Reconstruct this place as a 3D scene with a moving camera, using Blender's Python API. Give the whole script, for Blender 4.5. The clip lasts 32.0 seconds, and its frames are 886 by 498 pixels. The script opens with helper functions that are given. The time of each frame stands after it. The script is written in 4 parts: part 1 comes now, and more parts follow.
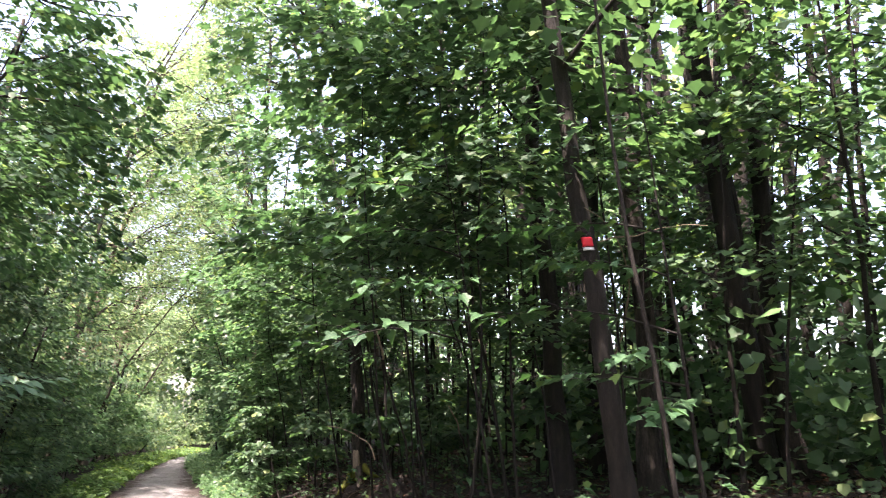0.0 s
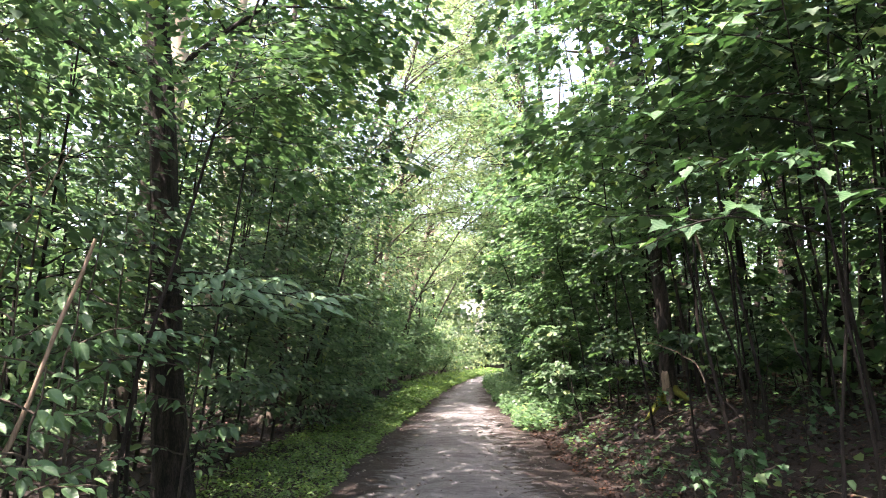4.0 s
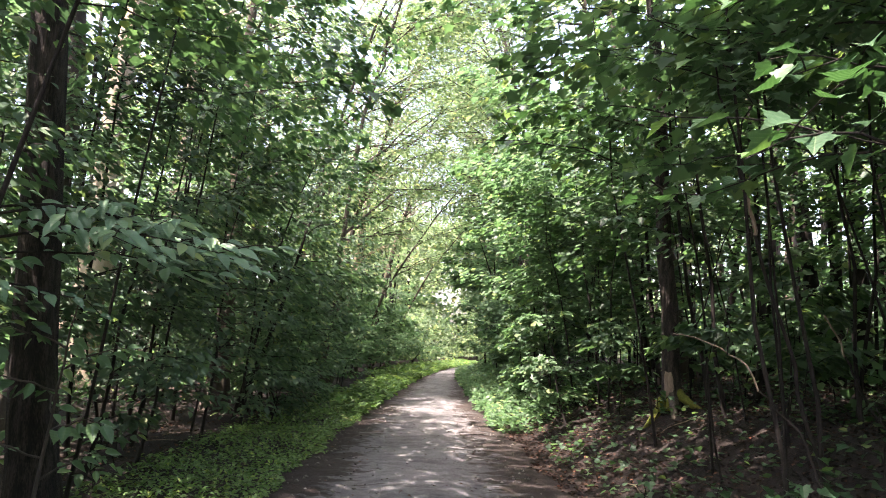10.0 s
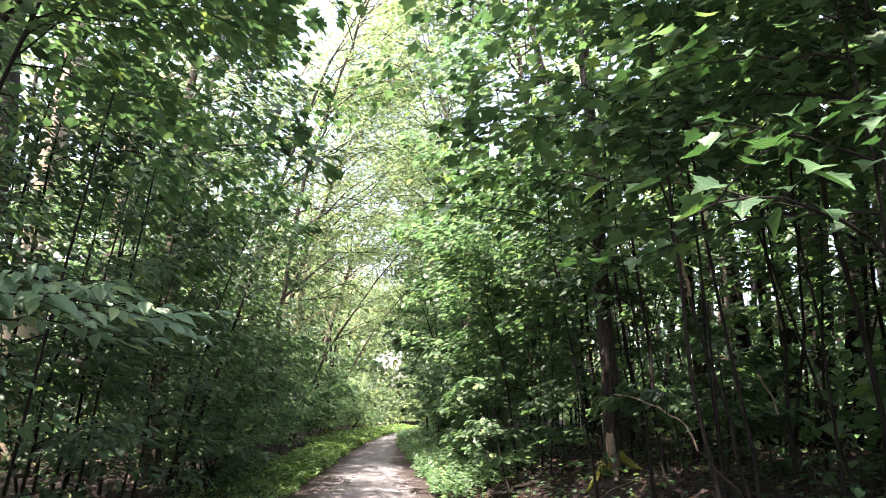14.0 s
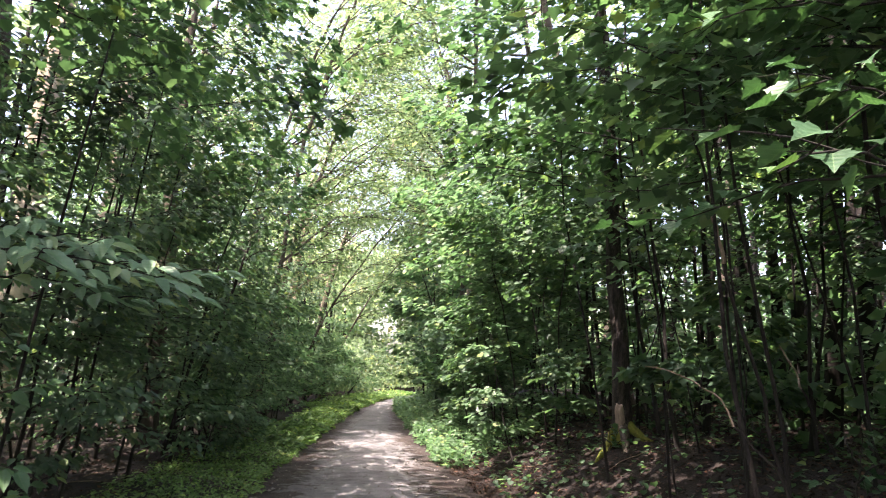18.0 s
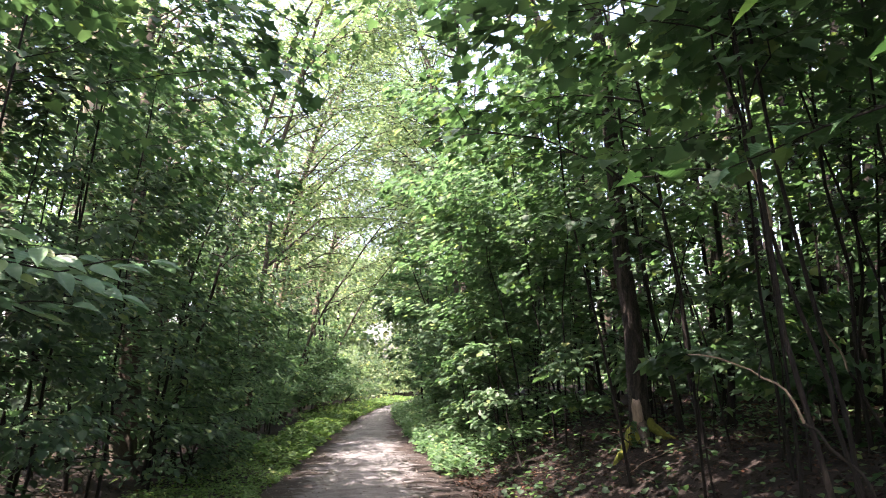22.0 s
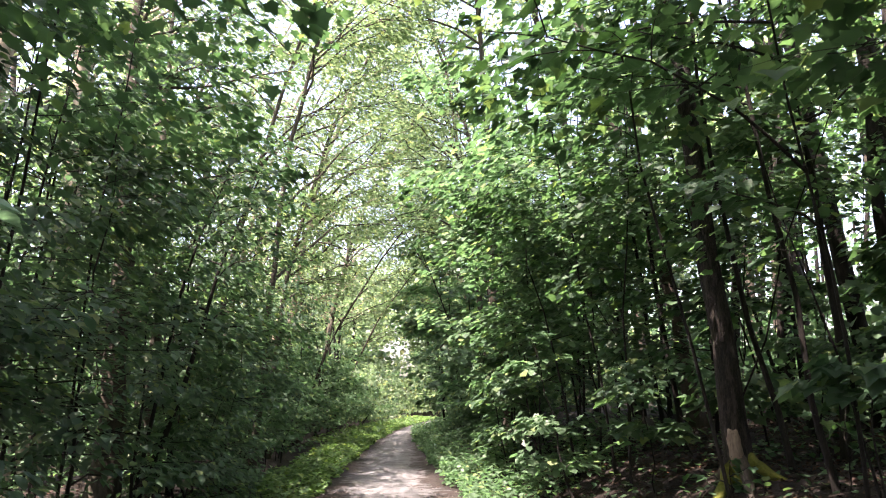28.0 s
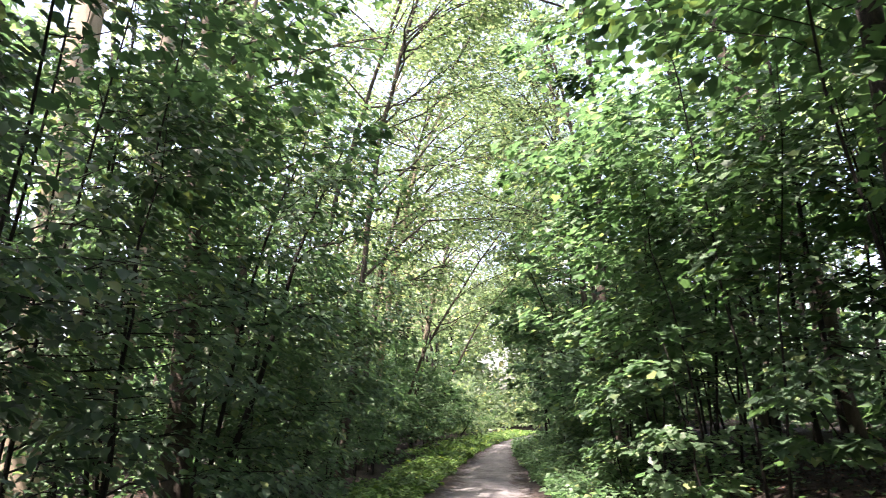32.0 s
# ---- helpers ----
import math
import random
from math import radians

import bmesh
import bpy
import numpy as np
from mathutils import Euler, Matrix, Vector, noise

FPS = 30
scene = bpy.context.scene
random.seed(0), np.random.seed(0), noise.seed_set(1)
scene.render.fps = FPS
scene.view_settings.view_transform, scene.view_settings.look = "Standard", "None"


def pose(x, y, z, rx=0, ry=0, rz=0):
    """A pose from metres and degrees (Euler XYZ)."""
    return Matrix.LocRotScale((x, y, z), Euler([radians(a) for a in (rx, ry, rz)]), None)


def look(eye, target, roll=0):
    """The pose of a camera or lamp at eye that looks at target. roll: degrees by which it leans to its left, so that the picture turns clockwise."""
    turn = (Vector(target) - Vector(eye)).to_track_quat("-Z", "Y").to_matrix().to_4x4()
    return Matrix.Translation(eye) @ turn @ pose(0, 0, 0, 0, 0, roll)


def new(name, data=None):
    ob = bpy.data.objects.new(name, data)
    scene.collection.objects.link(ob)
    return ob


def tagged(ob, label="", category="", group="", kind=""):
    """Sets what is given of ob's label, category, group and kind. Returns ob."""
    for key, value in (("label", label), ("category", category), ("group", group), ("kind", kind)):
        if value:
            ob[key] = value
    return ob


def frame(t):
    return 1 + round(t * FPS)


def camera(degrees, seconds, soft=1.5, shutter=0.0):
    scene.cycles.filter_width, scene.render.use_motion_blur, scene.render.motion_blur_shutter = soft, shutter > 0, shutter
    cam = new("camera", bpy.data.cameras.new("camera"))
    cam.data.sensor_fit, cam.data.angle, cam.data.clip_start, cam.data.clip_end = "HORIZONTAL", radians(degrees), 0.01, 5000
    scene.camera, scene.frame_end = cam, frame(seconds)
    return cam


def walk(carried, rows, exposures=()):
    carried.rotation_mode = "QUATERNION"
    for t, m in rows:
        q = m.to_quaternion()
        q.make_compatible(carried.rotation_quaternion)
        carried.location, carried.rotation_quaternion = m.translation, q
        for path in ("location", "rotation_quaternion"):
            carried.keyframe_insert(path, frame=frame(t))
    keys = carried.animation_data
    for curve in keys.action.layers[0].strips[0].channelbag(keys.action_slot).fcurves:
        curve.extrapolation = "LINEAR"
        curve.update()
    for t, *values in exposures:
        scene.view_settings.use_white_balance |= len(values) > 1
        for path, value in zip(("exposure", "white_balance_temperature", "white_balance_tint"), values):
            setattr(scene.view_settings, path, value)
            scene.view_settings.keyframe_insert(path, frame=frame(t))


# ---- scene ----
from math import cos, pi, sin

cam = camera(59.7, 32.0, soft=1.0, shutter=0.25)
PATH = [
    (0, look((0.418, -2.717, 1.496), (3.511, 6.526, 3.731), -0.21)),
    (0.5, look((0.378, -2.598, 1.499), (2.899, 6.764, 3.950), -0.38)),
    (1, look((0.357, -2.516, 1.483), (2.205, 7.058, 3.703), -0.55)),
    (1.5, look((0.393, -2.416, 1.480), (1.488, 7.289, 3.628), -0.88)),
    (2, look((0.420, -2.301, 1.493), (1.060, 7.518, 3.273), -0.70)),
    (2.5, look((0.382, -2.149, 1.476), (1.081, 7.754, 2.678), -0.89)),
    (3, look((0.368, -2.049, 1.460), (0.894, 7.888, 2.445), -1.36)),
    (3.5, look((0.381, -1.864, 1.462), (0.079, 8.071, 2.560), -0.95)),
    (5.5, look((0.371, -1.032, 1.473), (-0.016, 8.814, 3.180), 0.15)),
    (6, look((0.349, -0.846, 1.479), (0.450, 9.062, 2.830), -0.58)),
    (6.5, look((0.395, -0.640, 1.465), (0.477, 9.314, 2.422), -0.49)),
    (7, look((0.377, -0.461, 1.453), (0.586, 9.470, 2.602), -0.13)),
    (7.5, look((0.338, -0.291, 1.458), (0.592, 9.612, 2.827), 0.78)),
    (8, look((0.370, -0.107, 1.534), (0.137, 9.684, 3.557), 2.65)),
    (8.5, look((0.383, -0.053, 1.549), (-0.098, 9.707, 3.670), 3.92)),
    (9, look((0.382, -0.030, 1.533), (0.011, 9.754, 3.567), 3.34)),
    (9.5, look((0.396, -0.009, 1.436), (0.170, 9.876, 2.930), 2.54)),
    (10, look((0.400, 0.000, 1.415), (0.301, 9.931, 2.587), 2.15)),
    (10.5, look((0.395, 0.001, 1.403), (0.371, 9.908, 2.766), 1.95)),
    (11, look((0.397, -0.007, 1.405), (0.357, 9.826, 3.222), 1.50)),
    (11.5, look((0.394, -0.006, 1.411), (0.357, 9.792, 3.410), 1.05)),
    (12, look((0.396, -0.007, 1.408), (0.448, 9.826, 3.229), 0.94)),
    (12.5, look((0.401, -0.001, 1.409), (0.718, 9.831, 3.205), 0.88)),
    (13, look((0.403, -0.004, 1.412), (0.817, 9.812, 3.277), 0.91)),
    (13.5, look((0.401, -0.003, 1.412), (0.923, 9.798, 3.328), 0.97)),
    (14, look((0.399, 0.001, 1.415), (1.032, 9.780, 3.408), 1.22)),
    (14.5, look((0.389, 0.000, 1.411), (1.034, 9.774, 3.428), 1.77)),
    (16.5, look((0.245, -0.012, 1.414), (0.868, 9.824, 3.104), 3.46)),
    (17, look((0.249, 0.068, 1.408), (0.625, 9.952, 2.880), 3.86)),
    (17.5, look((0.272, 0.197, 1.428), (0.579, 10.092, 2.836), 3.63)),
    (18, look((0.264, 0.301, 1.427), (0.982, 10.149, 3.010), 2.03)),
    (18.5, look((0.209, 0.392, 1.431), (1.232, 10.113, 3.546), 0.34)),
    (19, look((0.224, 0.501, 1.434), (0.953, 10.180, 3.840), 0.26)),
    (19.5, look((0.312, 0.627, 1.445), (0.966, 10.371, 3.596), 0.40)),
    (20, look((0.308, 0.714, 1.444), (1.245, 10.455, 3.504), -0.06)),
    (20.5, look((0.255, 0.821, 1.446), (1.238, 10.596, 3.310), -1.10)),
    (21, look((0.281, 0.928, 1.437), (1.011, 10.739, 3.226), -1.27)),
    (21.5, look((0.344, 1.047, 1.440), (0.907, 10.885, 3.146), -0.92)),
    (22, look((0.338, 1.122, 1.430), (1.162, 10.957, 3.045), -1.12)),
    (22.5, look((0.286, 1.246, 1.439), (1.226, 11.056, 3.134), -1.62)),
    (23, look((0.317, 1.389, 1.428), (1.040, 11.176, 3.349), -1.91)),
    (23.5, look((0.367, 1.509, 1.433), (0.955, 11.322, 3.266), -2.23)),
    (24, look((0.367, 1.659, 1.428), (1.082, 11.504, 3.031), -2.87)),
    (24.5, look((0.368, 1.802, 1.422), (0.943, 11.672, 2.922), -2.47)),
    (25, look((0.426, 1.999, 1.412), (0.277, 11.898, 2.824), -0.60)),
    (25.5, look((0.445, 2.116, 1.382), (0.381, 12.041, 2.603), 0.24)),
    (27.5, look((0.274, 2.592, 1.526), (0.779, 12.362, 3.598), -1.27)),
    (28, look((0.239, 2.735, 1.511), (0.883, 12.544, 3.347), -1.86)),
    (28.5, look((0.289, 2.930, 1.493), (0.780, 12.787, 3.108), -1.16)),
    (29, look((0.281, 3.093, 1.463), (1.023, 12.927, 3.121), -0.54)),
    (29.5, look((0.215, 3.289, 1.460), (1.263, 13.080, 3.207), -0.60)),
    (30, look((0.244, 3.468, 1.450), (0.641, 13.260, 3.437), 0.04)),
    (30.5, look((0.280, 3.620, 1.422), (0.558, 13.444, 3.274), 0.73)),
    (31, look((0.233, 3.815, 1.431), (0.821, 13.614, 3.334), -0.13)),
    (31.5, look((0.199, 3.919, 1.419), (0.313, 13.719, 3.406), -0.52)),
    (32, look((0.227, 4.088, 1.417), (-0.391, 13.858, 3.455), -0.75)),
]
walk(cam, PATH, exposures=[(0, 2.92, 7000, 29), (3, 3.18, 7000, 29), (5.5, 3.08, 7000, 29), (7, 3.22, 7000, 29), (9, 3.04, 7000, 29), (14, 3.02, 7000, 29), (20, 2.92, 7000, 29), (25, 2.88, 7000, 29), (32, 2.80, 7000, 29)])

# ---- sky and sun ----
SUN_FROM = Vector((-0.30, -0.20, 0.93)).normalized()
world = bpy.data.worlds.new("sky")
scene.world = world
world.use_nodes = True
wn, wl = world.node_tree.nodes, world.node_tree.links
wn.clear()
sky = wn.new("ShaderNodeTexSky")
sky.sky_type, sky.sun_disc = "NISHITA", False
sky.sun_elevation = math.asin(SUN_FROM.z)
sky.sun_rotation = math.atan2(SUN_FROM.x, SUN_FROM.y)
sky.air_density, sky.dust_density, sky.ozone_density = 1.0, 4.0, 1.0
bg = wn.new("ShaderNodeBackground")
bg.inputs["Strength"].default_value = 0.14
wo = wn.new("ShaderNodeOutputWorld")
wl.new(sky.outputs[0], bg.inputs[0])
wl.new(bg.outputs[0], wo.inputs[0])
sun_lamp = new("sun", bpy.data.lights.new("sun", "SUN"))
sun_lamp.data.energy, sun_lamp.data.angle, sun_lamp.data.color = 4.2, radians(0.55), (1.0, 0.95, 0.86)
sun_lamp.matrix_world = look(SUN_FROM * 60, (0, 0, 0))

# ---- materials ----
def material(name):
    m = bpy.data.materials.new(name)
    m.use_nodes = True
    m.node_tree.nodes.clear()
    return m, m.node_tree.nodes, m.node_tree.links


def ramp(nodes, stops):
    r = nodes.new("ShaderNodeValToRGB")
    e = r.color_ramp.elements
    while len(e) < len(stops):
        e.new(0.5)
    for el, (p, c) in zip(e, stops):
        el.position, el.color = p, (*c, 1)
    return r


def noise_tex(nodes, links, scale, detail=4.0, rough=0.55, coord="Object", stretch=None):
    tc = nodes.new("ShaderNodeTexCoord")
    n = nodes.new("ShaderNodeTexNoise")
    n.inputs["Scale"].default_value, n.inputs["Detail"].default_value, n.inputs["Roughness"].default_value = scale, detail, rough
    if stretch:
        mp = nodes.new("ShaderNodeMapping")
        mp.inputs["Scale"].default_value = stretch
        links.new(tc.outputs[coord], mp.inputs[0])
        links.new(mp.outputs[0], n.inputs["Vector"])
    else:
        links.new(tc.outputs[coord], n.inputs["Vector"])
    return n


def veins(n, l, colour, shader):
    """A pale midrib with side veins that slant to the tip, and the quilted relief between them, in the leaf's own measure."""
    tc = n.new("ShaderNodeTexCoord")
    sep = n.new("ShaderNodeSeparateXYZ")
    l.new(tc.outputs["Object"], sep.inputs[0])

    def step(op, a, b=0.0):
        q = n.new("ShaderNodeMath")
        q.operation = op
        for k, v in enumerate((a, b)):
            if isinstance(v, (int, float)):
                q.inputs[k].default_value = v
            else:
                l.new(v, q.inputs[k])
        return q.outputs[0]

    side = step("ABSOLUTE", sep.outputs[0])
    rib = step("LESS_THAN", side, 0.012)
    wavy = step("SINE", step("MULTIPLY", step("SUBTRACT", sep.outputs[1], step("MULTIPLY", side, 0.8)), 30.0))
    line = step("MULTIPLY", step("GREATER_THAN", wavy, 0.96), 0.6)
    mix = n.new("ShaderNodeMix")
    mix.data_type = "RGBA"
    l.new(step("MULTIPLY", step("MAXIMUM", rib, line), 0.26), mix.inputs["Factor"])
    l.new(colour, mix.inputs["A"])
    mix.inputs["B"].default_value = (0.22, 0.30, 0.15, 1)
    bump = n.new("ShaderNodeBump")
    bump.inputs["Strength"].default_value, bump.inputs["Distance"].default_value = 0.18, 0.003
    l.new(wavy, bump.inputs["Height"])
    l.new(bump.outputs[0], shader.inputs["Normal"])
    return mix.outputs["Result"]


def leaf_material(name, dark, mid, light, glow, thin=0.4, rough=0.42, single=False):
    """Leaf: a waxy face over a body that lets light through; the tone differs from leaf to leaf."""
    m, n, l = material(name)
    if single:
        rnd = n.new("ShaderNodeObjectInfo").outputs["Random"]
    else:
        rnd = n.new("ShaderNodeNewGeometry").outputs["Random Per Island"]
    r = ramp(n, [(0.0, dark), (0.45, mid), (0.9, light), (1.0, tuple(min(1, c * s) for c, s in zip(light, (1.7, 1.3, 0.9))))])
    l.new(rnd, r.inputs[0])
    spot = noise_tex(n, l, 30.0, 3.0)
    mx = n.new("ShaderNodeMix")
    mx.data_type, mx.blend_type = "RGBA", "MULTIPLY"
    mx.inputs["Factor"].default_value = 0.35
    l.new(r.outputs[0], mx.inputs["A"])
    l.new(spot.outputs["Color"], mx.inputs["B"])
    p = n.new("ShaderNodeBsdfPrincipled")
    p.inputs["Roughness"].default_value = rough
    p.inputs["Specular IOR Level"].default_value = 0.36
    face = mx.outputs["Result"]
    if single:
        face = veins(n, l, face, p)
    l.new(face, p.inputs["Base Color"])
    t = n.new("ShaderNodeBsdfTranslucent")
    tm = n.new("ShaderNodeMix")
    tm.data_type, tm.blend_type = "RGBA", "MULTIPLY"
    tm.inputs["Factor"].default_value = 1.0
    l.new(r.outputs[0], tm.inputs["A"])
    tm.inputs["B"].default_value = (*glow, 1)
    l.new(tm.outputs["Result"], t.inputs["Color"])
    mix = n.new("ShaderNodeMixShader")
    mix.inputs[0].default_value = thin
    l.new(p.outputs[0], mix.inputs[1])
    l.new(t.outputs[0], mix.inputs[2])
    o = n.new("ShaderNodeOutputMaterial")
    l.new(mix.outputs[0], o.inputs[0])
    return m


def solid_material(name, stops, scale, rough=0.85, bump=0.4, fine=60.0, stretch=None, dist=0.02):
    """Bark, soil, stone: two scales of colour noise and a relief."""
    m, n, l = material(name)
    a = noise_tex(n, l, scale, 5.0, 0.6, stretch=stretch)
    b = noise_tex(n, l, fine, 4.0, 0.6, stretch=stretch)
    add = n.new("ShaderNodeMath")
    add.operation = "MULTIPLY_ADD"
    add.inputs[1].default_value = 0.45
    l.new(b.outputs[0], add.inputs[0])
    sc = n.new("ShaderNodeMath")
    sc.operation = "MULTIPLY"
    sc.inputs[1].default_value = 0.62
    l.new(a.outputs[0], sc.inputs[0])
    l.new(sc.outputs[0], add.inputs[2])
    r = ramp(n, stops)
    l.new(add.outputs[0], r.inputs[0])
    p = n.new("ShaderNodeBsdfPrincipled")
    p.inputs["Roughness"].default_value = rough
    p.inputs["Specular IOR Level"].default_value = 0.3
    l.new(r.outputs[0], p.inputs["Base Color"])
    bp = n.new("ShaderNodeBump")
    bp.inputs["Strength"].default_value, bp.inputs["Distance"].default_value = bump, dist
    l.new(add.outputs[0], bp.inputs["Height"])
    l.new(bp.outputs[0], p.inputs["Normal"])
    o = n.new("ShaderNodeOutputMaterial")
    l.new(p.outputs[0], o.inputs[0])
    return m


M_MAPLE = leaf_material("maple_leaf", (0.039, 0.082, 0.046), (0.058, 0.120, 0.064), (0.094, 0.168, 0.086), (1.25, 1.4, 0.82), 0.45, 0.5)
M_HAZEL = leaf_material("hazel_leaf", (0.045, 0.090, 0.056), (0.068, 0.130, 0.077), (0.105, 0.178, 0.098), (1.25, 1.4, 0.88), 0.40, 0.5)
M_SPRAY = leaf_material("cherry_leaf", (0.105, 0.200, 0.125), (0.135, 0.250, 0.155), (0.180, 0.300, 0.175), (1.15, 1.25, 0.98), 0.32, 0.36, single=True)
M_MAPLE_ONE = leaf_material("broad_maple_leaf", (0.030, 0.080, 0.037), (0.043, 0.110, 0.050), (0.062, 0.142, 0.060), (1.0, 1.15, 0.6), 0.26, 0.45, single=True)
# canopy leaf made paler: far sunlight and haze are put into its colour
M_CANOPY = leaf_material("lit_canopy_leaf", (0.095, 0.146, 0.080), (0.140, 0.206, 0.116), (0.195, 0.268, 0.165), (1.3, 1.4, 1.0), 0.52)
# maple and hazel leaf in a lit copy: sunshine is put into its colour
M_SUNNY = leaf_material("sunlit_leaf", (0.058, 0.114, 0.060), (0.088, 0.162, 0.086), (0.132, 0.220, 0.122), (1.15, 1.35, 0.95), 0.48)
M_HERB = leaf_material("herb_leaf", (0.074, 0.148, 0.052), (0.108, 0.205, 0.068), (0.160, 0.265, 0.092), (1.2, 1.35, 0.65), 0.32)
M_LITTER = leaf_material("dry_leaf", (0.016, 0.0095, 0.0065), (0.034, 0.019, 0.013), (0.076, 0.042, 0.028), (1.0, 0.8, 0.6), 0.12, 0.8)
M_HAZEL_ONE = leaf_material("broad_hazel_leaf", (0.062, 0.135, 0.064), (0.086, 0.175, 0.084), (0.125, 0.225, 0.108), (1.15, 1.3, 0.75), 0.36, 0.42, single=True)
M_BARK = solid_material("grey_bark", [(0.25, (0.020, 0.016, 0.012)), (0.5, (0.048, 0.039, 0.030)), (0.75, (0.100, 0.084, 0.064))], 6.0, stretch=(3, 3, 0.6), bump=0.8)
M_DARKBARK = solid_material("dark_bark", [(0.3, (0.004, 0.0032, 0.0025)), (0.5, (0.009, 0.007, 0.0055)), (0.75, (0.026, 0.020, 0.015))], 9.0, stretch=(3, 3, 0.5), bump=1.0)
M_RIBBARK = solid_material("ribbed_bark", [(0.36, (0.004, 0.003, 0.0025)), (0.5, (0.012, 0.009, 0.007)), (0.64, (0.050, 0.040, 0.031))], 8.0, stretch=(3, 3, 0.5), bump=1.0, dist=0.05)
M_PALEBARK = solid_material("pale_bark", [(0.25, (0.12, 0.10, 0.07)), (0.5, (0.23, 0.19, 0.14)), (0.8, (0.36, 0.31, 0.24))], 4.0, stretch=(2, 2, 0.7), bump=0.5)
M_DEADWOOD = solid_material("dead_wood", [(0.25, (0.060, 0.043, 0.030)), (0.5, (0.150, 0.112, 0.080)), (0.8, (0.270, 0.215, 0.155))], 12.0, stretch=(3, 3, 0.5), bump=0.4)
M_MOSS = solid_material("moss", [(0.25, (0.035, 0.042, 0.008)), (0.5, (0.085, 0.095, 0.016)), (0.8, (0.150, 0.158, 0.030))], 25.0, rough=0.95, bump=0.8)
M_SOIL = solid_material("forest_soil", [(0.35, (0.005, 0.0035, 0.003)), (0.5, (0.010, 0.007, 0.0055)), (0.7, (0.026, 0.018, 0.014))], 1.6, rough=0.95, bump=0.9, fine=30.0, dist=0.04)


def track_material():
    """Worn gravel in the middle, dark damp soil towards both edges in a ragged line, both with grit and stains."""
    m, n, l = material("track_gravel")
    tc = n.new("ShaderNodeTexCoord")
    sep = n.new("ShaderNodeSeparateXYZ")
    l.new(tc.outputs["UV"], sep.inputs[0])

    def math_node(op, a, b=None, c=None):
        q = n.new("ShaderNodeMath")
        q.operation = op
        for k, v in enumerate((a, b, c)):
            if v is None:
                continue
            if isinstance(v, (int, float)):
                q.inputs[k].default_value = v
            else:
                l.new(v, q.inputs[k])
        return q.outputs[0]

    big = noise_tex(n, l, 0.8, 5.0, 0.6).outputs[0]
    mid = noise_tex(n, l, 3.5, 6.0, 0.65, stretch=(0.6, 1.6, 1)).outputs[0]
    fine = noise_tex(n, l, 55.0, 4.0, 0.65).outputs[0]
    off = math_node("ABSOLUTE", math_node("SUBTRACT", sep.outputs[0], 0.5))
    edge = math_node("ADD", math_node("MULTIPLY", off, 2.0), math_node("MULTIPLY_ADD", mid, 1.5, math_node("MULTIPLY_ADD", big, 0.7, -1.1)))
    mask = n.new("ShaderNodeMapRange")
    mask.interpolation_type = "SMOOTHSTEP"
    mask.inputs["From Min"].default_value, mask.inputs["From Max"].default_value = 0.40, 0.60
    l.new(edge, mask.inputs[0])
    tone = math_node("MULTIPLY_ADD", fine, 0.45, math_node("MULTIPLY_ADD", mid, 0.4, math_node("MULTIPLY", big, 0.25)))
    g = ramp(n, [(0.42, (0.031, 0.031, 0.032)), (0.50, (0.082, 0.082, 0.083)), (0.57, (0.126, 0.126, 0.127)), (0.68, (0.190, 0.189, 0.188))])
    d = ramp(n, [(0.42, (0.008, 0.006, 0.005)), (0.54, (0.016, 0.012, 0.010)), (0.68, (0.050, 0.040, 0.035))])
    l.new(tone, g.inputs[0])
    l.new(tone, d.inputs[0])
    mx = n.new("ShaderNodeMix")
    mx.data_type = "RGBA"
    l.new(mask.outputs[0], mx.inputs["Factor"])
    l.new(g.outputs[0], mx.inputs["A"])
    l.new(d.outputs[0], mx.inputs["B"])
    p = n.new("ShaderNodeBsdfPrincipled")
    p.inputs["Roughness"].default_value, p.inputs["Specular IOR Level"].default_value = 0.9, 0.25
    l.new(mx.outputs["Result"], p.inputs["Base Color"])
    bp = n.new("ShaderNodeBump")
    bp.inputs["Strength"].default_value, bp.inputs["Distance"].default_value = 0.7, 0.025
    l.new(tone, bp.inputs["Height"])
    l.new(bp.outputs[0], p.inputs["Normal"])
    o = n.new("ShaderNodeOutputMaterial")
    l.new(p.outputs[0], o.inputs[0])
    return m


M_TRACK = track_material()
M_STONE = solid_material("small_stone", [(0.25, (0.06, 0.055, 0.05)), (0.5, (0.13, 0.12, 0.11)), (0.8, (0.22, 0.21, 0.19))], 20.0, bump=0.3)
M_RED = solid_material("red_paint", [(0.2, (0.45, 0.012, 0.020)), (0.8, (0.62, 0.030, 0.040))], 20.0, rough=0.6, bump=0.2)
M_WHITE = solid_material("white_paint", [(0.2, (0.62, 0.60, 0.56)), (0.8, (0.80, 0.79, 0.76))], 20.0, rough=0.6, bump=0.2)


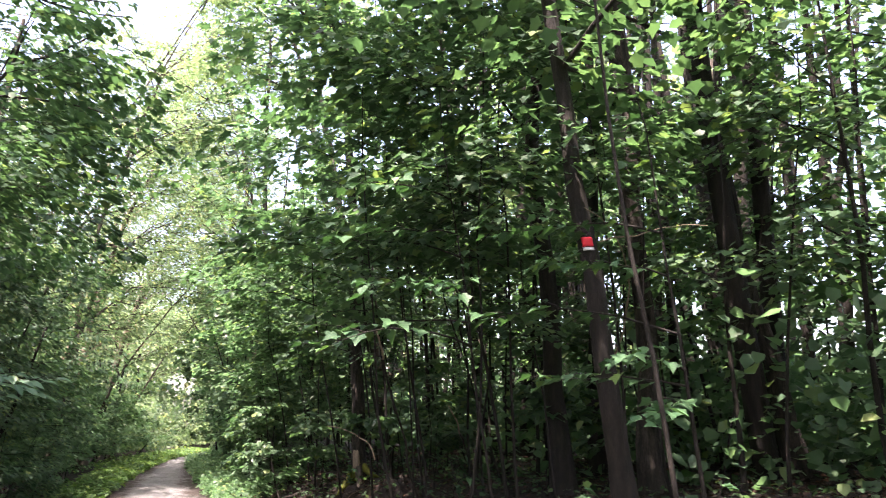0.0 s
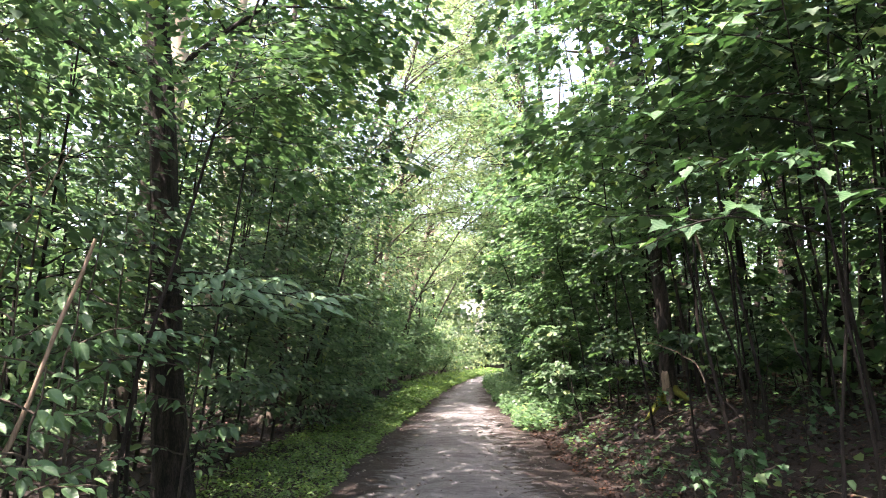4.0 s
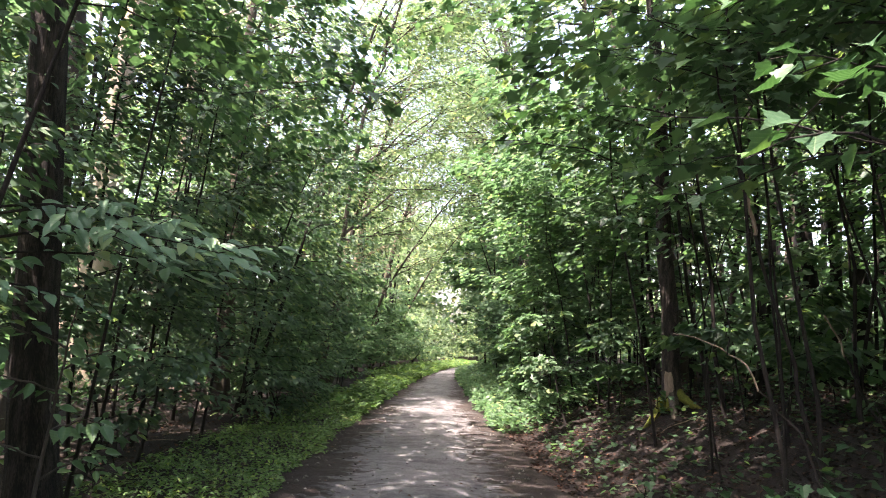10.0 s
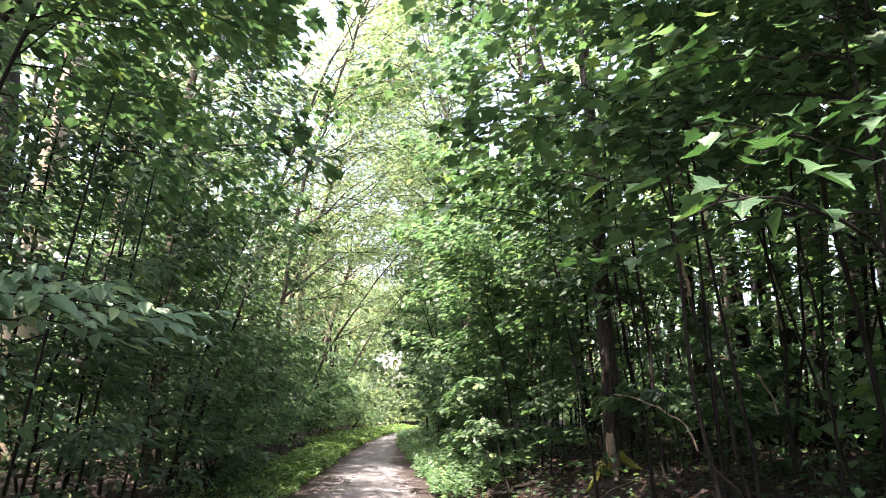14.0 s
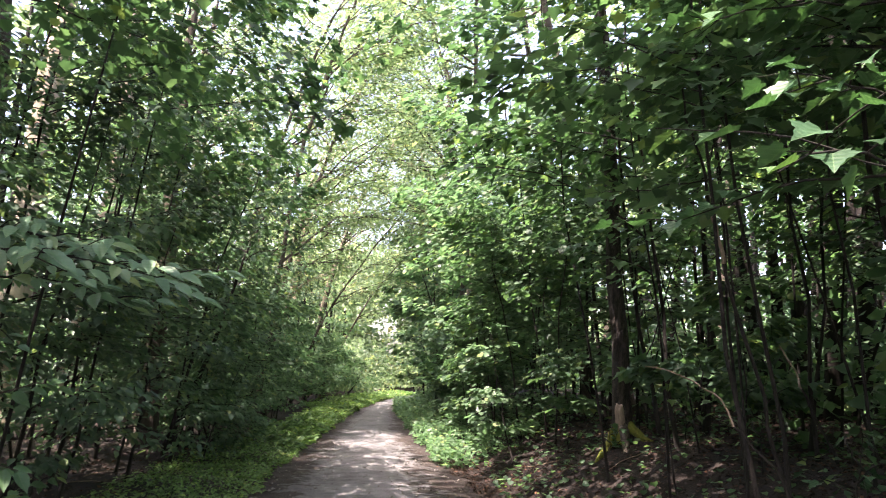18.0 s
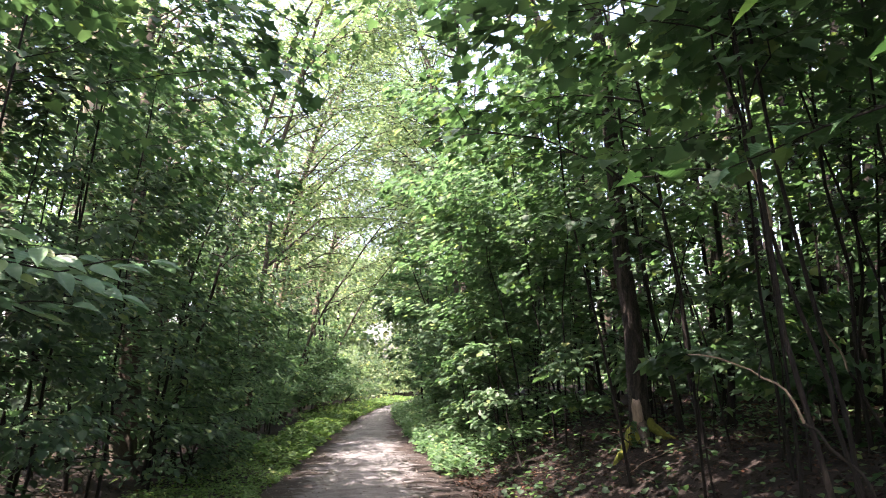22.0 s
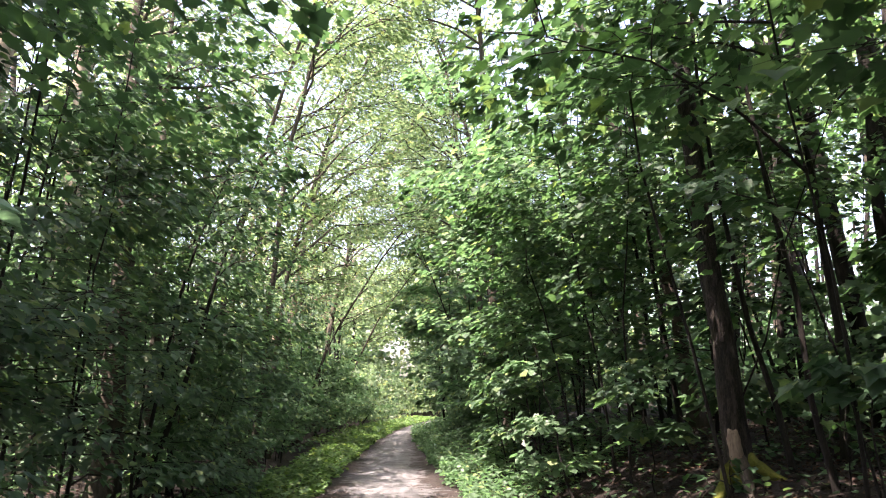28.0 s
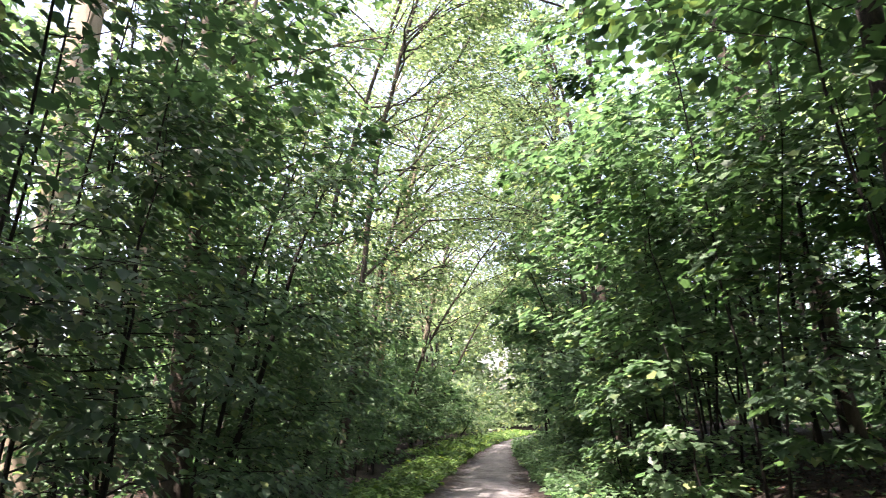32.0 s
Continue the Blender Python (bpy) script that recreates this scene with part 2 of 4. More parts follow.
# ---- mesh helpers ----
def mesh_from_arrays(name, verts, counts, loops, mats, index=None, smooth=False):
    """A mesh from flat arrays: places, corners per face, corner numbers."""
    me = bpy.data.meshes.new(name)
    me.vertices.add(len(verts))
    me.vertices.foreach_set("co", np.ascontiguousarray(verts, dtype=np.float32).ravel())
    me.loops.add(len(loops))
    me.loops.foreach_set("vertex_index", np.ascontiguousarray(loops, dtype=np.int32))
    me.polygons.add(len(counts))
    counts = np.asarray(counts, dtype=np.int32)
    me.polygons.foreach_set("loop_start", np.concatenate([[0], np.cumsum(counts)[:-1]]).astype(np.int32))
    me.polygons.foreach_set("loop_total", counts)
    if index is not None:
        me.polygons.foreach_set("material_index", np.asarray(index, dtype=np.int32))
    if smooth:
        me.polygons.foreach_set("use_smooth", np.ones(len(counts), dtype=bool))
    for m in mats:
        me.materials.append(m)
    me.update(calc_edges=True)
    return me


def part(name, me, parent, label="", kind=""):
    ob = new(name, me)
    ob.parent = parent
    return tagged(ob, label, kind=kind)


def thing(name, label, category, x, y, z, group="", kind=""):
    ob = new(name)
    ob.empty_display_size = 0.2
    ob.location = (x, y, z)
    return tagged(ob, label, category, group, kind)


# leaf outlines: half of a leaf to one side of its midrib, stalk at the origin, tip at y = 1
def leaf_shape(half, fold=0.12, curl=0.12):
    """Both halves of a leaf, folded along the midrib and bent at the tip."""
    pts = [(x, y, fold * x * 2 - curl * y * y) for x, y in half]
    n = len(pts)
    mid = [i for i, (x, y) in enumerate(half) if x == 0]
    verts = list(pts) + [(-x, y, z) for x, y, z in pts if x != 0]
    back, k = {}, n
    for i, (x, y) in enumerate(half):
        if x == 0:
            back[i] = i
        else:
            back[i] = k
            k += 1
    return np.array(verts), [list(range(n)), [back[i] for i in reversed(range(n))]]


MAPLE = leaf_shape([(0, 0.04), (0.20, -0.08), (0.46, 0.04), (0.38, 0.22), (0.62, 0.47), (0.40, 0.54), (0.25, 0.60), (0.15, 0.84), (0, 1.0)], 0.10, 0.20)
MAPLE_FINE = leaf_shape([(0, 0.05), (0.06, 0.0), (0.20, -0.09), (0.27, -0.04), (0.45, 0.02), (0.41, 0.12), (0.38, 0.22), (0.49, 0.31), (0.52, 0.40), (0.65, 0.50), (0.50, 0.53), (0.42, 0.61), (0.28, 0.60), (0.24, 0.72), (0.13, 0.82), (0.10, 0.90), (0, 1.04)], 0.14, 0.26)
MAPLE_MID = leaf_shape([(0, 0.02), (0.43, -0.02), (0.36, 0.24), (0.60, 0.50), (0.30, 0.61), (0, 1.0)], 0.10, 0.20)
MAPLE_SIMPLE = leaf_shape([(0, 0.0), (0.46, 0.08), (0.52, 0.56), (0, 1.0)], 0.10, 0.18)
MAPLE_FAR = leaf_shape([(0, 0.0), (0.44, 0.06), (0.35, 0.30), (0.52, 0.58), (0, 1.0)], 0.08, 0.15)
OVAL = leaf_shape([(0, 0.0), (0.27, 0.24), (0.30, 0.58), (0, 1.0)], 0.14, 0.2)
OVAL_NEAR = leaf_shape([(0, 0.0), (0.15, 0.05), (0.28, 0.26), (0.30, 0.47), (0.22, 0.73), (0.08, 0.93), (0, 1.08)], 0.16, 0.22)
RHOMB = leaf_shape([(0, 0.0), (0.36, 0.5), (0, 1.0)], 0.2, 0.1)


def leaf_arrays(shape, pos, heading, tilt, roll, size):
    """Many leaves as one set of arrays. heading: the way the tip points, seen from above; tilt: how far the tip hangs; roll: about the midrib."""
    tv, tf = shape
    n, k = len(pos), len(tv)
    ch, sh, ct, st, cr, sr = np.cos(heading), np.sin(heading), np.cos(tilt), np.sin(tilt), np.cos(roll), np.sin(roll)
    along = np.stack([ch * ct, sh * ct, -st], -1)
    side0 = np.stack([sh, -ch, 0 * ch], -1)
    up0 = np.cross(side0, along)
    side = side0 * cr[:, None] + up0 * sr[:, None]
    up = up0 * cr[:, None] - side0 * sr[:, None]
    v = pos[:, None, :] + size[:, None, None] * (tv[None, :, 0:1] * side[:, None, :] + tv[None, :, 1:2] * along[:, None, :] + tv[None, :, 2:3] * up[:, None, :])
    flat = np.concatenate([np.array(f) for f in tf])
    loops = (np.arange(n)[:, None] * k + flat[None, :]).ravel()
    counts = np.tile([len(f) for f in tf], n)
    return v.reshape(-1, 3), counts, loops


def leaves_mesh(name, shape, pos, heading, tilt, roll, size, mat):
    v, c, l = leaf_arrays(shape, pos, heading, tilt, roll, size)
    return mesh_from_arrays(name, v, c, l, [mat])


def tube_arrays(points, radii, sides=6, wobble=0.0, rng=None):
    """A tapered tube along points."""
    pts = np.asarray(points, dtype=float)
    n = len(pts)
    tan = np.gradient(pts, axis=0)
    tan /= np.linalg.norm(tan, axis=1)[:, None] + 1e-9
    ref = np.where(np.abs(tan[:, 2:3]) > 0.9, np.array([[1.0, 0, 0]]), np.array([[0, 0, 1.0]]))
    a = np.cross(tan, ref)
    a /= np.linalg.norm(a, axis=1)[:, None] + 1e-9
    b = np.cross(tan, a)
    ang = np.linspace(0, 2 * pi, sides, endpoint=False)
    r = np.asarray(radii)[:, None] * np.ones((1, sides))
    if wobble and rng is not None:
        r = r * (1 + wobble * rng.standard_normal((n, sides)) * 0.5 + wobble * rng.standard_normal((1, sides)) * 0.7)
    v = pts[:, None, :] + r[:, :, None] * (np.cos(ang)[None, :, None] * a[:, None, :] + np.sin(ang)[None, :, None] * b[:, None, :])
    i, j = np.meshgrid(np.arange(n - 1), np.arange(sides), indexing="ij")
    j2 = (j + 1) % sides
    quads = np.stack([i * sides + j, i * sides + j2, (i + 1) * sides + j2, (i + 1) * sides + j], -1).reshape(-1, 4)
    return v.reshape(-1, 3), quads


def tubes_mesh(name, tubes, mat):
    """Several tubes in one mesh: a limb and its twigs."""
    vs, qs, off = [], [], 0
    for v, q in tubes:
        vs.append(v)
        qs.append(q + off)
        off += len(v)
    q = np.concatenate(qs)
    return mesh_from_arrays(name, np.concatenate(vs), np.full(len(q), 4), q.ravel(), [mat], smooth=True)


def curve_points(p0, p1, bend, n, rng, jitter=0.02):
    """Points from p0 to p1, bowed by bend at the middle, with a little wander."""
    t = np.linspace(0, 1, n)[:, None]
    p = np.asarray(p0) * (1 - t) + np.asarray(p1) * t + np.asarray(bend) * (4 * t * (1 - t))
    wander = np.cumsum(rng.standard_normal((n, 3)), axis=0) * jitter
    wander -= wander[0] * (1 - t) + wander[-1] * t
    return p + wander


# ---- ground ----
def smooth01(v):
    v = np.clip(v, 0, 1)
    return v * v * (3 - 2 * v)


def wave(x, y):
    return (np.sin(x * 1.7 + y * 0.6) + np.sin(x * 0.8 - y * 1.3 + 1.0) + np.sin(x * 3.1 + y * 2.3 + 2.0) * 0.5) / 2.5


def left_edge(y):
    """Where the track ends and the green verge begins."""
    return np.interp(y, [-10, 4, 10, 14, 20, 25, 30, 36, 42, 50, 60, 90], [-1.32, -1.24, -1.22, -1.16, -0.99, -0.80, -0.50, 0.0, 0.9, 2.6, 5.6, 16.0]) + 0.05 * np.sin(y * 2.1) + 0.04 * np.sin(y * 5.3 + 1)


def right_edge(y):
    return np.interp(y, [-10, 4, 7.3, 10, 14.5, 20, 30, 36, 42, 50, 60, 90], [1.72, 1.68, 1.58, 1.42, 1.24, 1.06, 0.92, 1.10, 2.0, 4.1, 7.3, 18.0]) + 0.06 * np.sin(y * 1.7 + 2) + 0.04 * np.sin(y * 4.7)


def ground_z(x, y):
    """Height of the wood's floor: a flat track, a low verge to one side and a bank to the other."""
    x, y = np.asarray(x, dtype=float), np.asarray(y, dtype=float)
    dl, dr = left_edge(y) - x, x - right_edge(y)
    z = 0.08 * smooth01(dl / 0.5) + 0.16 * smooth01((dl - 0.6) / 3.0)
    z = z + 0.78 * smooth01(dr / 2.2) + 0.16 * smooth01((dr - 1.8) / 4.0)
    rough = np.clip(np.maximum(dl, dr) / 0.8, 0, 1)
    return z + rough * 0.05 * wave(x * 1.3, y * 1.3) + 0.012 * wave(x * 3, y * 2)


def spaced(lo, hi, step, far, grow=1.35):
    """Grid lines: even from lo to hi, wider and wider out to far."""
    mid = list(np.arange(lo, hi + step / 2, step))
    d, s, up, down = step, step, [], []
    while d < far:
        s *= grow
        d += s
        up.append(hi + d)
        down.append(lo - d)
    return np.array(down[::-1] + mid + up)


def sheet_mesh(name, xs, ys, zf, mats, index=None):
    gx, gy = np.meshgrid(xs, ys)
    v = np.stack([gx, gy, zf(gx, gy)], -1).reshape(-1, 3)
    w = len(xs)
    i, j = np.meshgrid(np.arange(len(ys) - 1), np.arange(w - 1), indexing="ij")
    q = np.stack([i * w + j, i * w + j + 1, (i + 1) * w + j + 1, (i + 1) * w + j], -1).reshape(-1, 4)
    return mesh_from_arrays(name, v, np.full(len(q), 4), q.ravel(), mats, index, smooth=True)


def ground_sheet_z(x, y):
    inside = (x > left_edge(y) + 0.12) & (x < right_edge(y) - 0.12)
    return ground_z(x, y) - np.where(inside & (y < 95), 0.06, 0.0)


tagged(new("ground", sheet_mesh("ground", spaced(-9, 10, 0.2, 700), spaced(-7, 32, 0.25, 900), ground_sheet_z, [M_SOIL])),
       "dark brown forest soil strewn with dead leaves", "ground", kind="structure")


def track():
    """The track: pale worn gravel in the middle, dark mud along both edges."""
    ys = np.concatenate([np.arange(-9, 24, 0.16), np.arange(24, 96, 0.6)])
    us = np.concatenate([np.linspace(0, 0.24, 9), np.linspace(0.28, 0.74, 16), np.linspace(0.78, 1, 9)])
    rng = np.random.default_rng(5)
    gy = np.repeat(ys[:, None], len(us), 1)
    a, b = left_edge(gy) - 0.12, right_edge(gy) + 0.16
    gx = a + (b - a) * us[None, :]
    crown = 0.035 * (1 - (2 * us[None, :] - 1) ** 2)
    rut = -0.02 * np.exp(-((us[None, :] - 0.30) / 0.07) ** 2) - 0.02 * np.exp(-((us[None, :] - 0.70) / 0.07) ** 2)
    gz = 0.012 + crown + rut + 0.010 * wave(gx * 4, gy * 3) + 0.006 * rng.standard_normal(gx.shape)
    edge = np.minimum(us, 1 - us)[None, :]
    gz = np.where(edge < 0.03, ground_z(gx, gy) + 0.004 - 0.03 * (edge < 0.005), np.maximum(gz, ground_z(gx, gy) - 0.05))
    v = np.stack([gx, gy, gz], -1).reshape(-1, 3)
    w = len(us)
    i, j = np.meshgrid(np.arange(len(ys) - 1), np.arange(w - 1), indexing="ij")
    q = np.stack([i * w + j, i * w + j + 1, (i + 1) * w + j + 1, (i + 1) * w + j], -1).reshape(-1, 4)
    me = mesh_from_arrays("track", v, np.full(len(q), 4), q.ravel(), [M_TRACK], smooth=True)
    across = np.stack([np.tile(us, len(ys)), np.repeat(ys, len(us))], -1)
    me.uv_layers.new(name="across").data.foreach_set("uv", across[q.ravel()].astype(np.float32).ravel())
    tagged(new("track", me), "worn grey gravel forest track with dark muddy edges", "track", kind="structure")


track()


# ---- trees ----
def corridor(p):
    """True for leaves that leave the way free."""
    x, y, z = p[:, 0], p[:, 1], p[:, 2]
    near = (np.abs(x - 0.3) < 1.2) & (z < 3.1) & (y > -7) & (y < 12)
    near |= (x > -1.2) & (x < 1.35) & (z < 2.25) & (y < 26)
    near |= (x > left_edge(y) + 0.35) & (x < right_edge(y) - 0.35) & (z < 2.0)
    near |= (x > -1.65) & (x < 0) & (z < 3.0) & (y < 4.8)
    near |= (x > -1.15) & (x < 0) & (z < 3.0) & (y < 8)
    near |= (x < 2.1) & (x > 0) & (z < 1.5) & (y < 9)
    return ~near


def thin_growth(p, rng):
    """True for leaves that stay where the growth is thin: in front of the old trunks and straight on where the track bends away."""
    x, y, z = p[:, 0], p[:, 1], p[:, 2]
    bank = (y > 4.2) & (y < 9.0) & (z > 0.5) & (z < 5.5) & (x > 0.2 + 2.7 * (y - 3) / 6.0) & (x < 0.45 + 2.7 * y / 9.0)
    verge = (y > 5.5) & (y < 12.3) & (z > 0.4) & (z < 2.7) & (x < 0.55 - 3.6 * (y - 4) / 8.4) & (x > 0.1 - 3.6 * (y - 2) / 10.4)
    end = (y > 37) & (np.abs(x - 0.15) < 0.5 + 0.013 * y) & (z > 1.1) & (z < 6.0)
    return ~(bank | verge | end) | (rng.random(len(p)) > np.where(end, 0.62, np.where(bank, 0.4, 0.6)))


def limb_leaves(rng, pts, n, width, drop):
    """Leaf places along a limb: flat sprays to both sides, denser to the tip. Returns places and headings."""
    u = 1 - (1 - 0.12) * rng.random(n) ** 1.25
    k = u * (len(pts) - 1)
    i = np.clip(k.astype(int), 0, len(pts) - 2)
    f = (k - i)[:, None]
    base = pts[i] * (1 - f) + pts[i + 1] * f
    d = pts[-1] - pts[0]
    az = math.atan2(d[1], d[0])
    lat = rng.standard_normal(n) * width * (1.15 - 0.6 * u)
    side = np.array([-sin(az), cos(az), 0.0])
    p = base + lat[:, None] * side
    p[:, 2] += rng.standard_normal(n) * drop * 0.6 - np.abs(lat) * 0.22
    return p, az + np.clip(lat / (width + 1e-6), -1.2, 1.2) * 0.9 + rng.standard_normal(n) * 0.5


SIDES = {}


def make_tree(seed, name, label, x, y, h, r, lean=(0, 0), z0=1.5, reach=1.8, limbs=9, leaves=900, shape=MAPLE, size=0.13, leaf=None,
              bark=None, bias=None, pull=0.0, rise=0.25, group="", sides=8, bow=(0, 0), top=1.0, category="tree", flare=0.6, twigs=3, hold=True, sway=1.0, droop=(0.30, 0.23, 0.21)):
    """A tree: a tapered trunk, limbs with twigs, and a crown of leaves in flat sprays along the limbs."""
    rng = np.random.default_rng(seed)
    gz = float(ground_z(x, y))
    root = thing(name, label, category, x, y, gz, group)
    n = max(8, int(h * 1.6))
    t = np.linspace(0, 1, n)
    pts = curve_points((0, 0, -0.2), (lean[0], lean[1], h), (bow[0], bow[1], 0), n, rng, (0.035 + r * 0.10) * sway)
    low = np.maximum(pts[:, 2], 0)
    rad = r * (1 - 0.82 * t) * (1 + flare * np.exp(-low / (0.12 + 1.2 * r)))
    if n < 30:
        pts = np.concatenate([pts[:1], pts[:1] * 0.55 + pts[1:2] * 0.45, pts[1:]])
        rad = np.concatenate([[r * (1 + flare)], [r * (1 + flare * 0.45)], rad[1:]])
    part("trunk", tubes_mesh("trunk", [tube_arrays(pts, rad, sides, 0.06, rng)], bark), root)
    SIDES[root.name] = sides
    P, A = [], []
    span = np.sort(rng.random(limbs))
    for q in span:
        z = z0 + (h * 0.97 - z0) * q
        k = np.clip(np.interp(z, pts[:, 2], np.arange(len(pts))), 0, len(pts) - 1.001)
        i = int(k)
        s = pts[i] * (1 - (k - i)) + pts[i + 1] * (k - i)
        az = rng.random() * 2 * pi
        if bias is not None and rng.random() < pull:
            az = math.atan2(bias[1], bias[0]) + rng.standard_normal() * 0.7
        prof = (0.35 + 0.65 * math.sin(pi * min(1, 0.25 + 0.75 * q))) if top < 1.5 else 1.0
        ln = reach * prof * (0.65 + 0.5 * rng.random())
        e = s + np.array([cos(az) * ln, sin(az) * ln, ln * rise * (0.4 + 1.2 * rng.random())])
        lp = curve_points(s, e, (0, 0, ln * 0.07), 7, rng, 0.03 * ln)
        lr = min(0.55 * np.interp(z, pts[:, 2], rad), 0.008 + 0.010 * ln)
        tubes = [tube_arrays(lp, lr * np.linspace(1, 0.2, 7), 5)]
        for w in range(twigs):
            j = 1 + (w + 1) * 4 // (twigs + 1)
            sg = 1 if w % 2 else -1
            a2 = az + sg * (0.6 + 0.4 * rng.random())
            tl = ln * (0.25 + 0.25 * rng.random())
            te = lp[j] + np.array([cos(a2) * tl, sin(a2) * tl, -0.06 * tl + 0.1 * tl * rng.standard_normal()])
            tubes.append(tube_arrays(curve_points(lp[j], te, (0, 0, 0.04 * tl), 4, rng, 0.02 * tl), lr * 0.42 * np.linspace(1, 0.3, 4), 4))
        if hold:
            world_end = lp[-1] + np.array([x, y, gz])
            if not corridor(world_end[None, :])[0]:
                continue
        part("branch", tubes_mesh("branch", tubes, bark), root)
        cnt = max(6, int(leaves / limbs * ln / (reach * 0.8)))
        p, a = limb_leaves(rng, lp, cnt, 0.24 * ln, 0.07 * ln + 0.02)
        P.append(p)
        A.append(a)
    p, a = np.concatenate(P), np.concatenate(A)
    if hold:
        q = p + np.array([[x, y, gz]])
        ok = corridor(q) & thin_growth(q, rng)
        p, a = p[ok], a[ok]
    m = len(p)
    me = leaves_mesh("crown", shape, p, a, droop[0] + droop[1] * rng.standard_normal(m), droop[2] * rng.standard_normal(m), size * (0.62 + 0.6 * rng.random(m)), leaf)
    part("crown", me, root, kind="stuff")
    return root


def scatter(seed, count, x0, x1, y0, y1, gap, taken):
    """Places at least gap apart, and clear of those taken."""
    rng = np.random.default_rng(seed)
    out = []
    for _ in range(count * 40):
        p = (x0 + (x1 - x0) * rng.random(), y0 + (y1 - y0) * rng.random())
        if all((p[0] - q[0]) ** 2 + (p[1] - q[1]) ** 2 > gap * gap for q in taken):
            taken.append(p)
            out.append(p)
        if len(out) == count:
            break
    return out


taken = [(3.03, 9.1), (3.5, 2.4), (4.9, 4.15), (4.2, 4.8), (6.9, 4.3), (-2.2, 5.0), (-3.3, 12.4), (-3.7, 13.6), (2.3, 7.0), (2.6, 7.9), (2.0, 6.2), (2.45, 18.0), (-7.0, 15.5), (2.7, 5.7)]

# the mossy tree beside the bank
mossy_tree = make_tree(11, "maple_tree", "dark brown maple tree with a mossy flared base on the bank", 3.05, 9.1, 13, 0.102, (-0.45, 0.3), 4.6, 2.6, 16, 1900, MAPLE_FAR, 0.12,
                       M_MAPLE, M_RIBBARK, (-1, -0.4), 0.5, flare=0.35, sides=14, sway=0.4)
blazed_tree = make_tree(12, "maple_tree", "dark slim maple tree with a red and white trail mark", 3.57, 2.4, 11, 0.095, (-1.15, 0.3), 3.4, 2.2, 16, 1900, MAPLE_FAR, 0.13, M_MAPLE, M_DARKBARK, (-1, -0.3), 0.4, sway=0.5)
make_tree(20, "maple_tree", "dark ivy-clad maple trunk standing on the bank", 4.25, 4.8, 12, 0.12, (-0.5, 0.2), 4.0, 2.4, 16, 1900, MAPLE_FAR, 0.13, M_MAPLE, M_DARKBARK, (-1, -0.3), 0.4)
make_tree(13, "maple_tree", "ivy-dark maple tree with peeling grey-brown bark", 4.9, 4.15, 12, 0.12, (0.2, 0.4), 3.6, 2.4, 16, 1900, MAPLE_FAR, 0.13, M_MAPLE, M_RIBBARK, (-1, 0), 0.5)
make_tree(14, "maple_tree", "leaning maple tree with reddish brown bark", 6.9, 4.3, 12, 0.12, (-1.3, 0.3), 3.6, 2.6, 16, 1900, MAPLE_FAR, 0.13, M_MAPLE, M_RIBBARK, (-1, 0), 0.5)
# height chosen so that the unseen upper crown shades the bank opposite
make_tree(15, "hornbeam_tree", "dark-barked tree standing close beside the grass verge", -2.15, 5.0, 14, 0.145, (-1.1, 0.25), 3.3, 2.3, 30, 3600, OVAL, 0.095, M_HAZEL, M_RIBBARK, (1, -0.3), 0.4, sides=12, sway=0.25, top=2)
make_tree(16, "hornbeam_tree", "grey-brown upright tree deep behind the verge", -3.3, 12.4, 9.0, 0.175, (0.35, 0.3), 3.0, 2.1, 18, 2900, OVAL, 0.095, M_HAZEL, M_BARK, (1, -0.3), 0.6, sides=12)
make_tree(17, "ash_tree", "slim grey-brown tree beside the track", 2.45, 18.0, 17, 0.09, (-0.2, 1.0), 4.0, 3.0, 18, 3600, OVAL, 0.11, M_CANOPY, M_BARK, (-1, 0), 0.5)
make_tree(18, "plane_tree", "tall thick pale-barked tree rising above the undergrowth", -7.0, 15.5, 19, 0.36, (0.4, 0.6), 6.0, 4.2, 16, 1500, OVAL, 0.15, M_CANOPY, M_PALEBARK, (1, 0), 0.4, rise=0.7, sides=14)
make_tree(19, "plane_tree", "tall thick pale-barked tree with a leaning limb", -6.1, 16.6, 18, 0.22, (1.6, 0.4), 6.5, 3.6, 12, 900, OVAL, 0.15, M_CANOPY, M_PALEBARK, (1, 0), 0.4, rise=0.7, sides=12)

make_tree(26, "hornbeam_tree", "slimmer grey-brown tree behind the verge", -3.7, 15.2, 9.0, 0.11, (0.3, 0.2), 2.6, 2.0, 14, 2000, OVAL, 0.10, M_HAZEL, M_BARK, (1, -0.3), 0.5, sides=10)
make_tree(27, "maple_sapling", "dark forked stem leaning beside the grey trunk", -2.95, 12.3, 4.2, 0.05, (1.5, 0.2), 1.8, 1.2, 8, 700, OVAL, 0.10, M_HAZEL, M_DARKBARK, (1, 0), 0.5, category="sapling", flare=0.3)
# tall maples that close the wood on the bank
for n, (x, y) in enumerate([(5.7, 6.6), (7.6, 8.6), (8.8, 3.0), (6.2, 11.6), (9.8, 6.4), (5.3, 0.6), (7.3, 1.2)]):
    taken.append((x, y))
    g = np.random.default_rng(2100 + n)
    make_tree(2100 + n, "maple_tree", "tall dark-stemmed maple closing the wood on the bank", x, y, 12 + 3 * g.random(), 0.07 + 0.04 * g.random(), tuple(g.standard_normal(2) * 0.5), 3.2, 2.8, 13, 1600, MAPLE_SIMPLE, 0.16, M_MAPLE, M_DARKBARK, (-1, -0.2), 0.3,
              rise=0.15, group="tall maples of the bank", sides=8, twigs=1)
